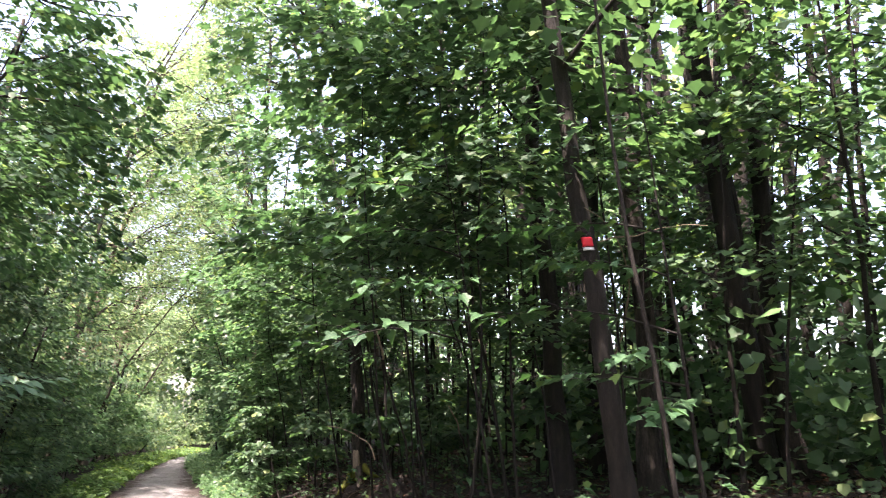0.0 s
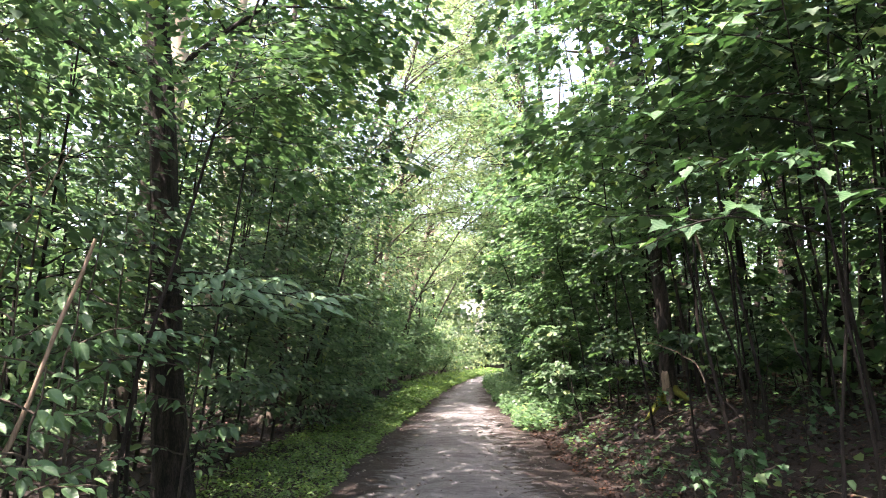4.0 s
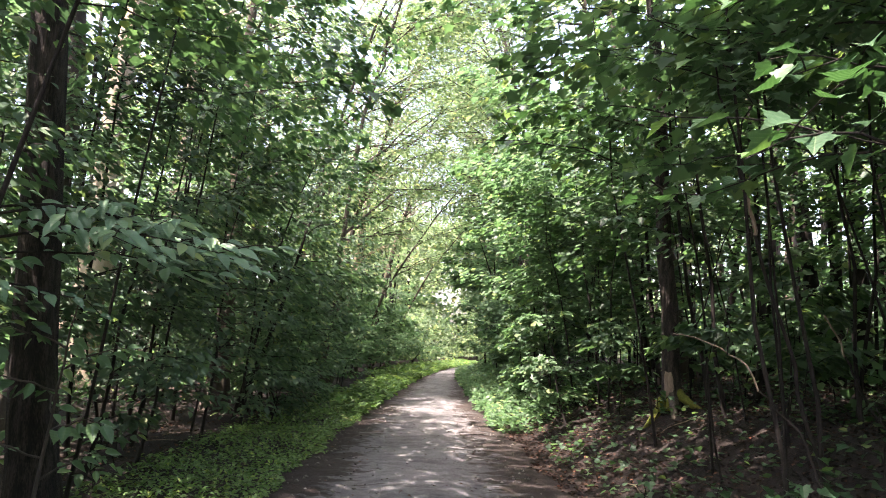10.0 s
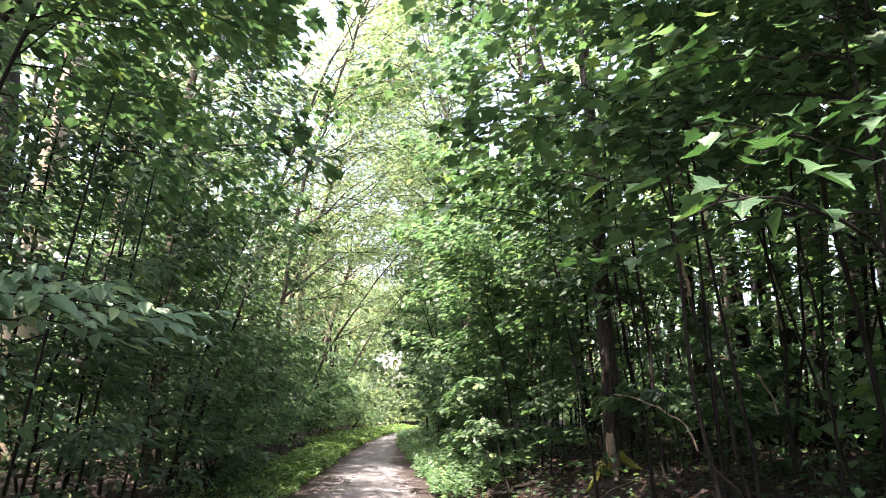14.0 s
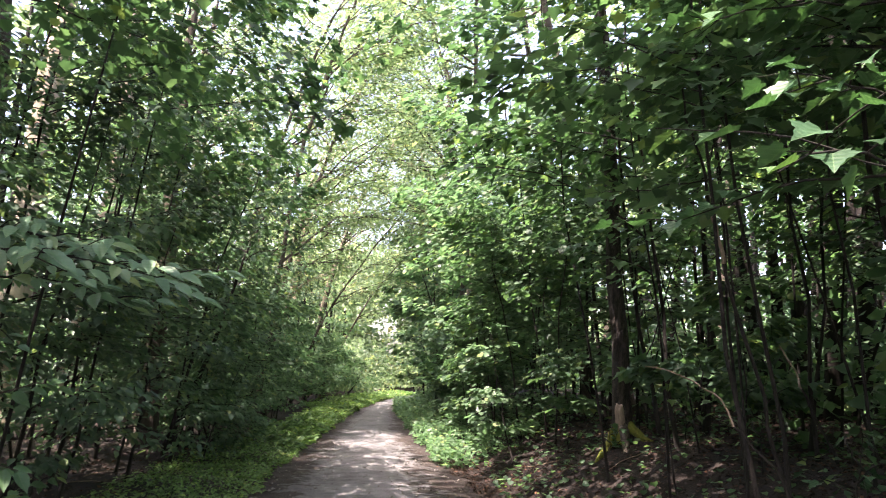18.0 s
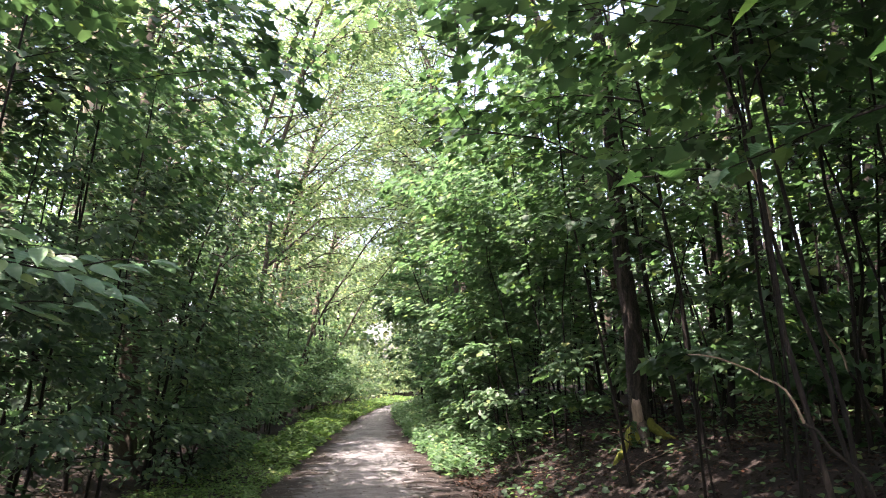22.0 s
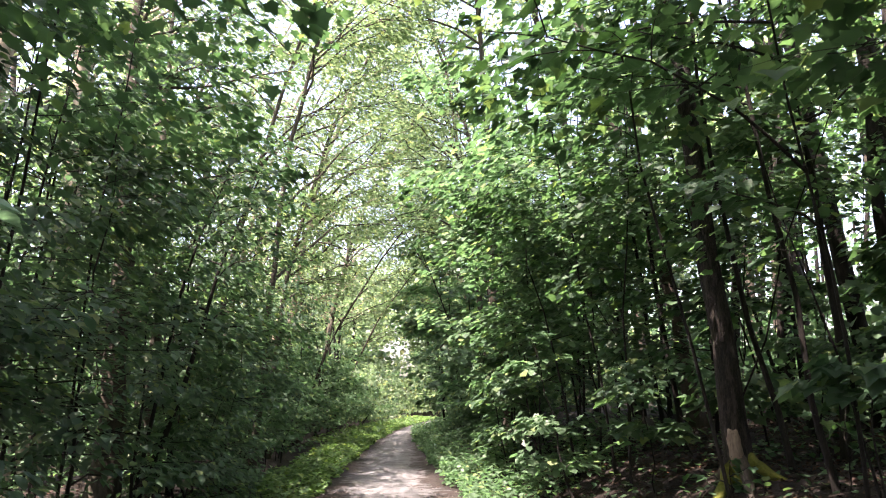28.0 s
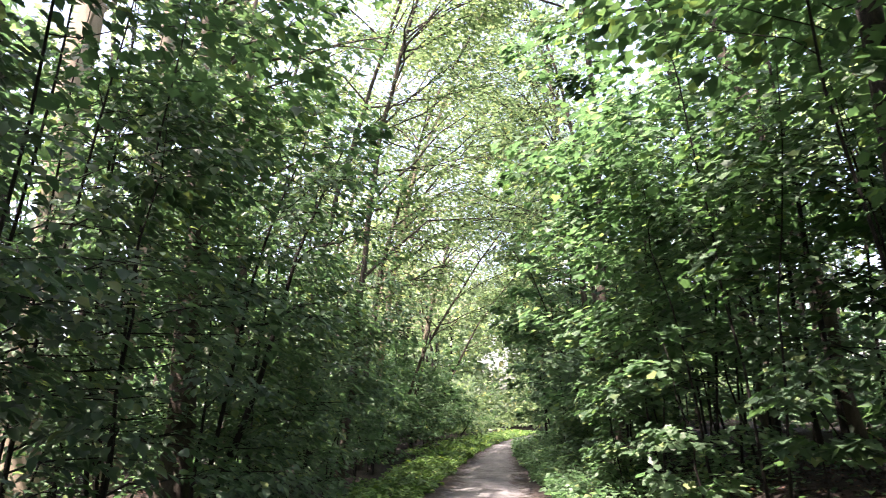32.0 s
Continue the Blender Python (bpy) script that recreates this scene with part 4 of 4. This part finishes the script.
def leafy_sapling(seed, name, label, x, y, top, r, branches, me, size, bark, stem_leaves=6, group="", flat=1.0, tip=(0, 0)):
    """A young plant whose leaves are each a piece: a stem, branches given by height and tip, and leaves set in pairs along them."""
    rng = np.random.default_rng(seed)
    gz = float(ground_z(x, y))
    root = thing(name, label, "sapling", x, y, gz, group)
    org = np.array([x, y, gz])
    pts = curve_points((0, 0, -0.08), np.array(top) - org, (0, 0, 0), 10, rng, 0.015)
    part("stem", tubes_mesh("stem", [tube_arrays(pts, r * np.linspace(1.15, 0.3, 10), 6)], bark), root)
    runs = []
    for z, goal, n in branches:
        k = np.clip(np.interp(z - gz, pts[:, 2], np.arange(10)), 0, 8.999)
        s = pts[int(k)] * (1 - k % 1) + pts[int(k) + 1] * (k % 1)
        e = np.array(goal) - org
        ln = np.linalg.norm(e - s)
        bp = curve_points(s, e, (0, 0, 0.08 * ln), 8, rng, 0.012)
        tubes = [tube_arrays(bp, np.linspace(0.0065 + 0.002 * ln, 0.0018, 8), 5)]
        mine = [(bp, n, 0.15)]
        az = math.atan2(*(e - s)[1::-1])
        if ln > 0.7:
            for w in range(4):
                j = 3 + w
                a2, tl = az + (1 if w % 2 else -1) * (0.6 + 0.3 * rng.random()), ln * (0.16 + 0.14 * rng.random())
                te = bp[j] + np.array([cos(a2) * tl, sin(a2) * tl, 0.03 * rng.standard_normal()])
                tp = curve_points(bp[j], te, (0, 0, 0.02), 5, rng, 0.006)
                tubes.append(tube_arrays(tp, np.linspace(0.004, 0.0015, 5), 4))
                mine.append((tp, max(3, n // 5), 0.1))
        limb = part("branch", tubes_mesh("branch", tubes, bark), root)
        runs += [(*m, limb) for m in mine]
    runs.append((pts, stem_leaves, 0.55, root))
    for bp, n, start, holder in runs:
        d = bp[-1] - bp[0]
        az = math.atan2(d[1], d[0])
        for i in range(n):
            u = start + (1 - start) * (i + 0.5) / n
            k = u * (len(bp) - 1)
            j = min(int(k), len(bp) - 2)
            p = bp[j] * (1 - (k - j)) + bp[j + 1] * (k - j)
            sg = 1 if i % 2 else -1
            hd = az + sg * (0.95 - 0.6 * u) + rng.standard_normal() * 0.25
            off = size * 0.28
            q = p + np.array([cos(hd) * off, sin(hd) * off, 0.012 * rng.standard_normal() - 0.01])
            place_leaf(holder, me, q, hd, flat * (0.26 + 0.25 * rng.standard_normal()), (0.3 + 0.7 * flat) * 0.25 * rng.standard_normal(), size * (0.65 + 0.5 * rng.random()), tip)
    return root


# the leafy spray that hangs over the verge
leafy_sapling(51, "cherry_sapling", "young bird cherry with a long spray of pale green oval leaves", -2.2, 4.0, (-2.0, 4.0, 2.5), 0.018,
              [(1.85, (-0.58, 3.9, 1.73), 30), (1.98, (-0.8, 4.05, 1.80), 26), (2.02, (-1.0, 4.15, 1.88), 22), (1.92, (-0.98, 3.75, 1.77), 20), (1.75, (-0.95, 4.25, 1.67), 18), (1.6, (-1.42, 4.05, 1.48), 9), (1.5, (-1.75, 3.65, 1.62), 8)],
              ONE_OVAL, 0.105, M_DARKBARK, 8, flat=0.45, tip=(0.05, -0.4))
for n, (x, y, h) in enumerate([(-2.2, 3.2, 2.2), (-2.45, 2.7, 1.9), (-2.05, 2.35, 1.3), (-2.75, 3.5, 2.6), (-2.3, 3.75, 2.4), (-2.1, 2.75, 1.7), (-2.6, 2.3, 1.6), (-2.75, 4.2, 2.7), (-2.0, 4.6, 1.5), (-2.9, 2.9, 2.4), (-2.15, 1.9, 1.2)]):
    z = float(ground_z(x, y))
    tips = [(z + h * (0.30 + 0.085 * k), (x + 0.52 * cos(2.4 * k + n - 0.6), y + 0.5 * sin(2.4 * k + n - 0.6), z + h * (0.36 + 0.088 * k)), 9) for k in range(7)]
    leafy_sapling(520 + n, "hazel_sapling", "young hazel with broad pale leaves beside the verge", x, y, (x + 0.2, y, z + h), 0.014, tips, ONE_HAZEL, 0.105, M_BARK, 10, "young hazels at the verge", tip=(0.15, -0.42))
leafy_sapling(53, "maple_sapling", "young maple with broad layered leaves reaching over the bank", 3.75, 1.75, (3.4, 1.8, 3.9), 0.014,
              [(1.75, (2.75, 2.2, 1.75), 12), (1.85, (2.9, 1.5, 1.9), 12), (2.1, (2.65, 2.9, 2.3), 12), (1.6, (3.1, 1.3, 1.5), 9), (2.5, (2.6, 1.9, 2.55), 14), (2.8, (2.65, 2.6, 2.9), 12)],
              ONE_MAPLE, 0.11, M_DARKBARK, 8, flat=0.8)
leafy_sapling(54, "maple_sapling", "young maple whose dark boughs hang over the track", 2.95, 3.5, (2.4, 3.3, 4.4), 0.012,
              [(2.15, (1.17, 2.0, 1.92), 5), (2.35, (1.60, 4.25, 2.15), 14), (2.6, (1.6, 2.9, 2.45), 9), (2.9, (1.75, 4.8, 3.1), 16), (3.1, (1.5, 3.5, 2.95), 10), (3.4, (1.5, 2.6, 3.2), 14), (3.7, (1.6, 4.2, 3.6), 16), (2.5, (2.0, 2.2, 2.4), 12)],
              ONE_MAPLE, 0.115, M_DARKBARK, 10, flat=0.85)
leafy_sapling(55, "maple_sapling", "young maple with a long branch and leaves over the track", 2.75, 6.9, (2.1, 6.3, 4.4), 0.012,
              [(2.6, (0.60, 5.45, 2.86), 9), (2.3, (1.55, 6.1, 2.4), 14), (3.2, (1.4, 6.7, 3.4), 16), (3.4, (1.15, 7.7, 3.68), 18), (3.6, (1.5, 6.3, 3.8), 16)],
              ONE_MAPLE, 0.115, M_DARKBARK, 10, flat=0.85)
for n, (x, y, h, c) in enumerate([(2.18, 0.78, 0.95, 10), (2.2, 3.97, 0.62, 10), (2.02, 4.2, 0.7, 10), (2.35, 4.2, 0.6, 9), (2.75, 2.3, 0.5, 9), (3.35, 8.1, 0.6, 9), (2.78, 1.75, 0.75, 9), (1.95, 2.1, 0.45, 7), (2.45, 4.45, 0.6, 9), (2.95, 4.6, 0.7, 9), (2.3, 3.1, 0.4, 6), (2.15, 6.9, 0.4, 7), (3.0, 0.7, 0.7, 8), (2.7, 8.6, 0.5, 8), (3.4, 6.6, 0.8, 9), (2.2, 5.3, 0.35, 6)]):
    g = np.random.default_rng(560 + n)
    z = float(ground_z(x, y))
    tips = [(z + h * (0.4 + 0.15 * k), (x + 0.28 * cos(2.4 * k + n), y + 0.28 * sin(2.4 * k + n), z + h * (0.6 + 0.15 * k)), 3) for k in range(3)]
    leafy_sapling(560 + n, "maple_seedling", "knee-high maple seedling with a few broad leaves on the bank", x, y, (x + 0.05, y, z + h), 0.006, tips, ONE_MAPLE, 0.11 if n == 0 else 0.08, M_DARKBARK, c + 3, "maple seedlings on the bank")
for n, (x, y, h) in enumerate([(-1.95, 1.9, 0.45), (-2.25, 1.75, 0.6), (-1.9, 2.6, 0.4), (-2.3, 2.1, 0.7), (-1.95, 3.2, 0.5), (-2.6, 3.1, 0.7), (-2.1, 3.7, 0.55), (-2.5, 4.6, 0.5), (-2.15, 5.7, 0.45), (-2.4, 6.4, 0.5), (-2.7, 7.4, 0.5)]):
    z = float(ground_z(x, y))
    tips = [(z + h * (0.35 + 0.13 * k), (x + 0.24 * cos(2.4 * k + n), y + 0.24 * sin(2.4 * k + n), z + h * (0.5 + 0.15 * k)), 4) for k in range(4)]
    leafy_sapling(580 + n, "bramble_bush", "low leafy seedling at the edge of the verge", x, y, (x, y + 0.05, z + h), 0.006, tips, ONE_HAZEL, 0.095, M_DARKBARK, 7, "leafy seedlings at the verge", tip=(0.2, -0.3))

# the dark leaning stem whose leaves hang into the upper view
make_tree(61, "hornbeam_sapling", "dark leaning stem arching towards the track with dark leaves", -2.0, 3.55, 5.0, 0.020, (1.25, -0.1), 2.5, 1.3, 26, 2300, MAPLE_FAR, 0.075, M_MAPLE, M_DARKBARK, (1, 0.1), 0.6, rise=0.15, bow=(-0.2, 0),
          twigs=3, category="sapling", flare=0.3, hold=False)


# ---- bark patches, roots, marks ----
def trunk_ring(tree, z):
    """Centre and radius of a tree's trunk at a height over its base."""
    tr = [c for c in tree.children if c.name.split(".")[0] == "trunk"][0]
    co = np.array([v.co for v in tr.data.vertices])
    rings = co.reshape(-1, SIDES[tree.name], 3)
    mid = rings.mean(1)
    rad = np.linalg.norm(rings - mid[:, None, :], axis=2).max(1)
    return np.array([np.interp(z, mid[:, 2], mid[:, 0]), np.interp(z, mid[:, 2], mid[:, 1])]), np.interp(z, mid[:, 2], rad)


def bark_patch(tree, name, z0, z1, mid_angle, half, mat, proud=0.004, ragged=0.0, seed=0, label=""):
    """A thin patch that hugs a trunk: paint, moss or bare wood."""
    rng = np.random.default_rng(seed)
    zs, an = np.linspace(z0, z1, 9), np.linspace(mid_angle - half, mid_angle + half, 9)
    v = []
    for i, z in enumerate(zs):
        c, r = trunk_ring(tree, z)
        for j, a in enumerate(an):
            edge = min(i, 8 - i, j, 8 - j)
            a2 = mid_angle + (a - mid_angle) * (1 + ragged * rng.standard_normal() * (edge == 0))
            rr = r + (proud if edge else -0.008)
            v.append((c[0] + rr * cos(a2), c[1] + rr * sin(a2), z + ragged * 0.25 * (z1 - z0) * rng.standard_normal() * (i in (0, 8))))
    q = [(i * 9 + j, i * 9 + j + 1, (i + 1) * 9 + j + 1, (i + 1) * 9 + j) for i in range(8) for j in range(8)]
    part(name, mesh_from_arrays(name, np.array(v), np.full(64, 4), np.array(q).ravel(), [mat], smooth=True), tree, label)


bark_patch(mossy_tree, "moss", 0.0, 0.16, radians(215), 1.0, M_MOSS, 0.010, 0.25, 1, "yellow-green moss")
bark_patch(mossy_tree, "bare_wood", 0.14, 0.44, radians(236), 0.46, M_DEADWOOD, 0.014, 0.12, 2, "pale bare wood where bark is gone")
for n, (a, ln) in enumerate([(205, 0.30), (258, 0.26), (318, 0.30), (120, 0.36), (40, 0.38)]):
    g = np.random.default_rng(70 + n)
    a = radians(a)
    c, r = trunk_ring(mossy_tree, 0.25)
    p0, p1 = np.array([c[0] + 0.5 * r * cos(a), c[1] + 0.5 * r * sin(a), 0.24]), np.array([c[0] + (r + ln) * cos(a), c[1] + (r + ln) * sin(a), 0.0])
    p1[2] = float(ground_z(p1[0] + mossy_tree.location.x, p1[1] + mossy_tree.location.y)) - mossy_tree.location.z - 0.025
    part("root", tubes_mesh("root", [tube_arrays(curve_points(p0, p1, (0, 0, -0.05), 7, g, 0.01), np.array([0.055, 0.055, 0.050, 0.043, 0.036, 0.028, 0.015]), 8, 0.12, g)], M_MOSS if n in (0, 2) else M_BARK), mossy_tree,
         "mossy root" if n in (0, 2) else "")
bark_patch(blazed_tree, "trail_mark", 2.085, 2.16, radians(243), 0.58, M_RED, 0.006, 0.05, 3, "red painted trail mark")
bark_patch(blazed_tree, "trail_mark", 2.055, 2.08, radians(243), 0.58, M_WHITE, 0.006, 0.05, 4, "white painted trail mark")


# ---- dead wood ----
def dead_branch(seed, name, label, runs, mat, bare=None):
    """A dead branch or log from runs of (start, end, bend, thick, thin)."""
    g = np.random.default_rng(seed)
    o = np.array(runs[0][0])
    root = thing(name, label, "branch", *o)
    for k, (a, b, bend, r0, r1) in enumerate(runs):
        pts = curve_points(np.array(a) - o, np.array(b) - o, bend, 10, g, 0.012)
        part("stem" if k == 0 else "twig", tubes_mesh("stem", [tube_arrays(pts, np.linspace(r0, r1, 10), 8 if r0 > 0.03 else 6, 0.08, g)], bare if bare and k == 1 else mat), root)
    return root


dead_branch(81, "dead_branch", "pale bare dead branch arching out of the bank",
            [((2.38, 4.15, 0.70), (2.12, 4.32, 1.20), (0.04, 0, 0.02), 0.008, 0.006), ((2.12, 4.32, 1.20), (1.68, 4.42, 1.50), (0.04, 0.02, 0.07), 0.006, 0.003), ((1.98, 4.4, 1.39), (1.93, 4.36, 1.58), (0, 0, 0.01), 0.004, 0.002)], M_DARKBARK, M_DEADWOOD)
dead_branch(82, "dead_sapling", "broken dead sapling with its bark stripped to pale wood", [((2.72, 4.85, 0.70), (2.30, 4.80, 2.14), (0, 0, 0), 0.012, 0.011), ((2.30, 4.80, 2.14), (2.21, 4.75, 2.42), (0, 0, 0), 0.0125, 0.011), ((2.21, 4.75, 2.42), (2.0, 4.75, 3.3), (0, 0, 0), 0.010, 0.005)], M_DARKBARK, M_DEADWOOD)
dead_branch(83, "dead_branch", "thin pale dead twig hanging among the maples", [((4.15, 3.7, 1.9), (2.95, 1.8, 2.95), (0.3, 0, 0.25), 0.010, 0.003), ((3.35, 2.3, 2.85), (3.95, 1.8, 2.9), (0, 0, 0.03), 0.006, 0.003)], M_DEADWOOD)
dead_branch(84, "dead_branch", "tan dead branches leaning among the hazels", [((-3.1, 3.2, 0.2), (-2.2, 3.14, 2.8), (-0.15, 0, 0), 0.016, 0.006), ((-2.68, 3.14, 2.4), (-2.2, 3.1, 2.78), (0, 0, 0.05), 0.008, 0.003), ((-2.45, 3.14, 2.5), (-2.6, 3.1, 3.2), (0, 0, 0), 0.007, 0.003)], M_DEADWOOD)
dead_branch(85, "dead_branch", "reddish dead stem leaning beside the verge", [((-2.45, 2.3, 0.15), (-1.75, 2.6, 2.1), (0.05, 0, 0), 0.016, 0.010)], M_DEADWOOD)
dead_branch(86, "fallen_log", "dark rotting log lying on the woodland floor", [((-5.2, 12.6, 0.24), (-3.6, 13.2, 0.24), (0, 0.1, 0.0), 0.085, 0.05)], M_DARKBARK)
dead_branch(88, "dead_branch", "pale leaning dead stem among the maple poles", [((3.9, 6.3, 0.75), (3.72, 6.52, 1.4), (0, 0, 0), 0.012, 0.010), ((3.72, 6.52, 1.4), (3.62, 6.66, 1.75), (0, 0, 0), 0.010, 0.007)], M_DARKBARK, M_DEADWOOD)
for n in range(16):
    g = np.random.default_rng(1200 + n)
    x, y, a = 2.0 + 3.0 * g.random(), -0.5 + 12 * g.random(), g.random() * pi
    if n > 11:
        x = -2.6 - 2 * g.random()
    d = 0.3 + 0.5 * g.random()
    x2, y2 = x + d * cos(a), y + d * sin(a)
    dead_branch(1200 + n, "fallen_twig", "thin dead twig lying on the leaf litter", [((x, y, float(ground_z(x, y)) + 0.012), (x2, y2, float(ground_z(x2, y2)) + 0.014), (0, 0, 0.015), 0.008, 0.003)], M_DEADWOOD)


# ---- ground cover ----
def cover(seed, name, label, category, n, place, zlow, zhigh, shape, size, mat, tilt=0.3, bed=True):
    """Countless small leaves over the ground."""
    rng = np.random.default_rng(seed)
    p = place(rng, n)
    clump = 0.5 + 0.5 * np.sin(p[:, 0] * 5.1 + np.sin(p[:, 1] * 3.3)) * np.sin(p[:, 1] * 4.3 + 1.3)
    z = ground_z(p[:, 0], p[:, 1]) + zlow + (zhigh - zlow) * rng.random(n) * (0.35 + 0.65 * clump)
    q = np.stack([p[:, 0], p[:, 1], z], -1)
    me = leaves_mesh(name, shape, q, rng.random(n) * 2 * pi, tilt * rng.standard_normal(n), tilt * rng.standard_normal(n), size * (0.5 + 0.8 * rng.random(n)), mat)
    return tagged(new(name, me), label, category, kind="stuff")


def strip(edge, sign, w0, w1, y0, y1, power=1.0):
    def place(rng, n):
        y = y0 + (y1 - y0) * rng.random(n) ** power
        return np.stack([edge(y) + sign * (w0 + (w1 - w0) * rng.random(n) ** 1.3), y], -1)
    return place


cover(91, "verge_herbs", "low bright green herbs of the verge", "herbs", 27000, strip(left_edge, -1, -0.10, 1.25, -9, 14), 0.02, 0.15, OVAL, 0.047, M_HERB)
cover(92, "verge_herbs", "low green herbs further along the verge", "herbs", 12000, strip(left_edge, -1, -0.12, 0.9, 14, 42), 0.02, 0.28, RHOMB, 0.11, M_HERB)
cover(93, "verge_herbs", "lush sunlit herbs beside the track", "herbs", 16000, strip(right_edge, 1, -0.1, 1.9, 12.0, 36), 0.02, 0.42, RHOMB, 0.10, M_SUNNY)
cover(191, "verge_herbs", "herbs and grass inside the bend of the track", "herbs", 5000, strip(left_edge, -1, -0.1, 1.8, 27, 50), 0.02, 0.22, RHOMB, 0.12, M_HERB)
cover(94, "ground_herbs", "scattered herbs on the bank", "herbs", 5000, strip(right_edge, 1, 0.3, 4.5, -8, 13), 0.02, 0.14, MAPLE_SIMPLE, 0.06, M_MAPLE)
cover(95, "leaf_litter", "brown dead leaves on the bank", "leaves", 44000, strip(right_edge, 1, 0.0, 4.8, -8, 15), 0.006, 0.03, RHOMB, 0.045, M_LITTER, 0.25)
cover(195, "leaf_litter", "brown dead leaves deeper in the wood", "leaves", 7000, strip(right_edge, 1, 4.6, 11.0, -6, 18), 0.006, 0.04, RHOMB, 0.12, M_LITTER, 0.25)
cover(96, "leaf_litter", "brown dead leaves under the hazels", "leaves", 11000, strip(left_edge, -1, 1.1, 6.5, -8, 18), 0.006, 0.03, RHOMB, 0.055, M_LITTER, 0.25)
cover(97, "track_leaves", "few dead leaves and crumbs on the track", "leaves", 900, strip(left_edge, 1, 0.05, 3.3, -3, 16), 0.045, 0.06, RHOMB, 0.04, M_LITTER, 0.15)
# shrub leaves in the lit colour, standing in for sun between the stems
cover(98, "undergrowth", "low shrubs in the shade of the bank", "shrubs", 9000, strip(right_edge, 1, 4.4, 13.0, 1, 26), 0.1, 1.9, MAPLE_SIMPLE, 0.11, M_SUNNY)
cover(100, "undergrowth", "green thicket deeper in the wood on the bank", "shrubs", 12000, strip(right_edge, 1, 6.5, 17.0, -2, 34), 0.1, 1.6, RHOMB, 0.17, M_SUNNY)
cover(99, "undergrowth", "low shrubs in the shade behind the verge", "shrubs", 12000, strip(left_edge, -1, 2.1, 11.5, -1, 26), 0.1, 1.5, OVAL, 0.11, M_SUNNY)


def track_stones(seed, n):
    """Small stones and clods pressed into the track."""
    rng = np.random.default_rng(seed)
    base = np.array([(1, 0, 0), (0, 1, 0), (-1, 0, 0), (0, -1, 0), (0, 0, 0.7), (0, 0, -0.5)], dtype=float)
    tri = np.array([(0, 1, 4), (1, 2, 4), (2, 3, 4), (3, 0, 4), (1, 0, 5), (2, 1, 5), (3, 2, 5), (0, 3, 5)])
    y = -2 + 18 * rng.random(n)
    x = left_edge(y) + 0.1 + (right_edge(y) - left_edge(y) - 0.2) * rng.random(n)
    s = 0.008 + 0.020 * rng.random(n) ** 2.5
    v = np.stack([x, y, 0.03 + 0 * x], -1)[:, None, :] + s[:, None, None] * base[None] * (1 + 0.3 * rng.standard_normal((n, 6, 3)))
    f = (np.arange(n)[:, None, None] * 6 + tri[None]).reshape(-1, 3)
    me = mesh_from_arrays("track_stones", v.reshape(-1, 3), np.full(len(f), 3), f.ravel(), [M_STONE], smooth=True)
    tagged(new("track_stones", me), "small grey stones and clods on the track", "stones", kind="stuff")


track_stones(101, 1500)
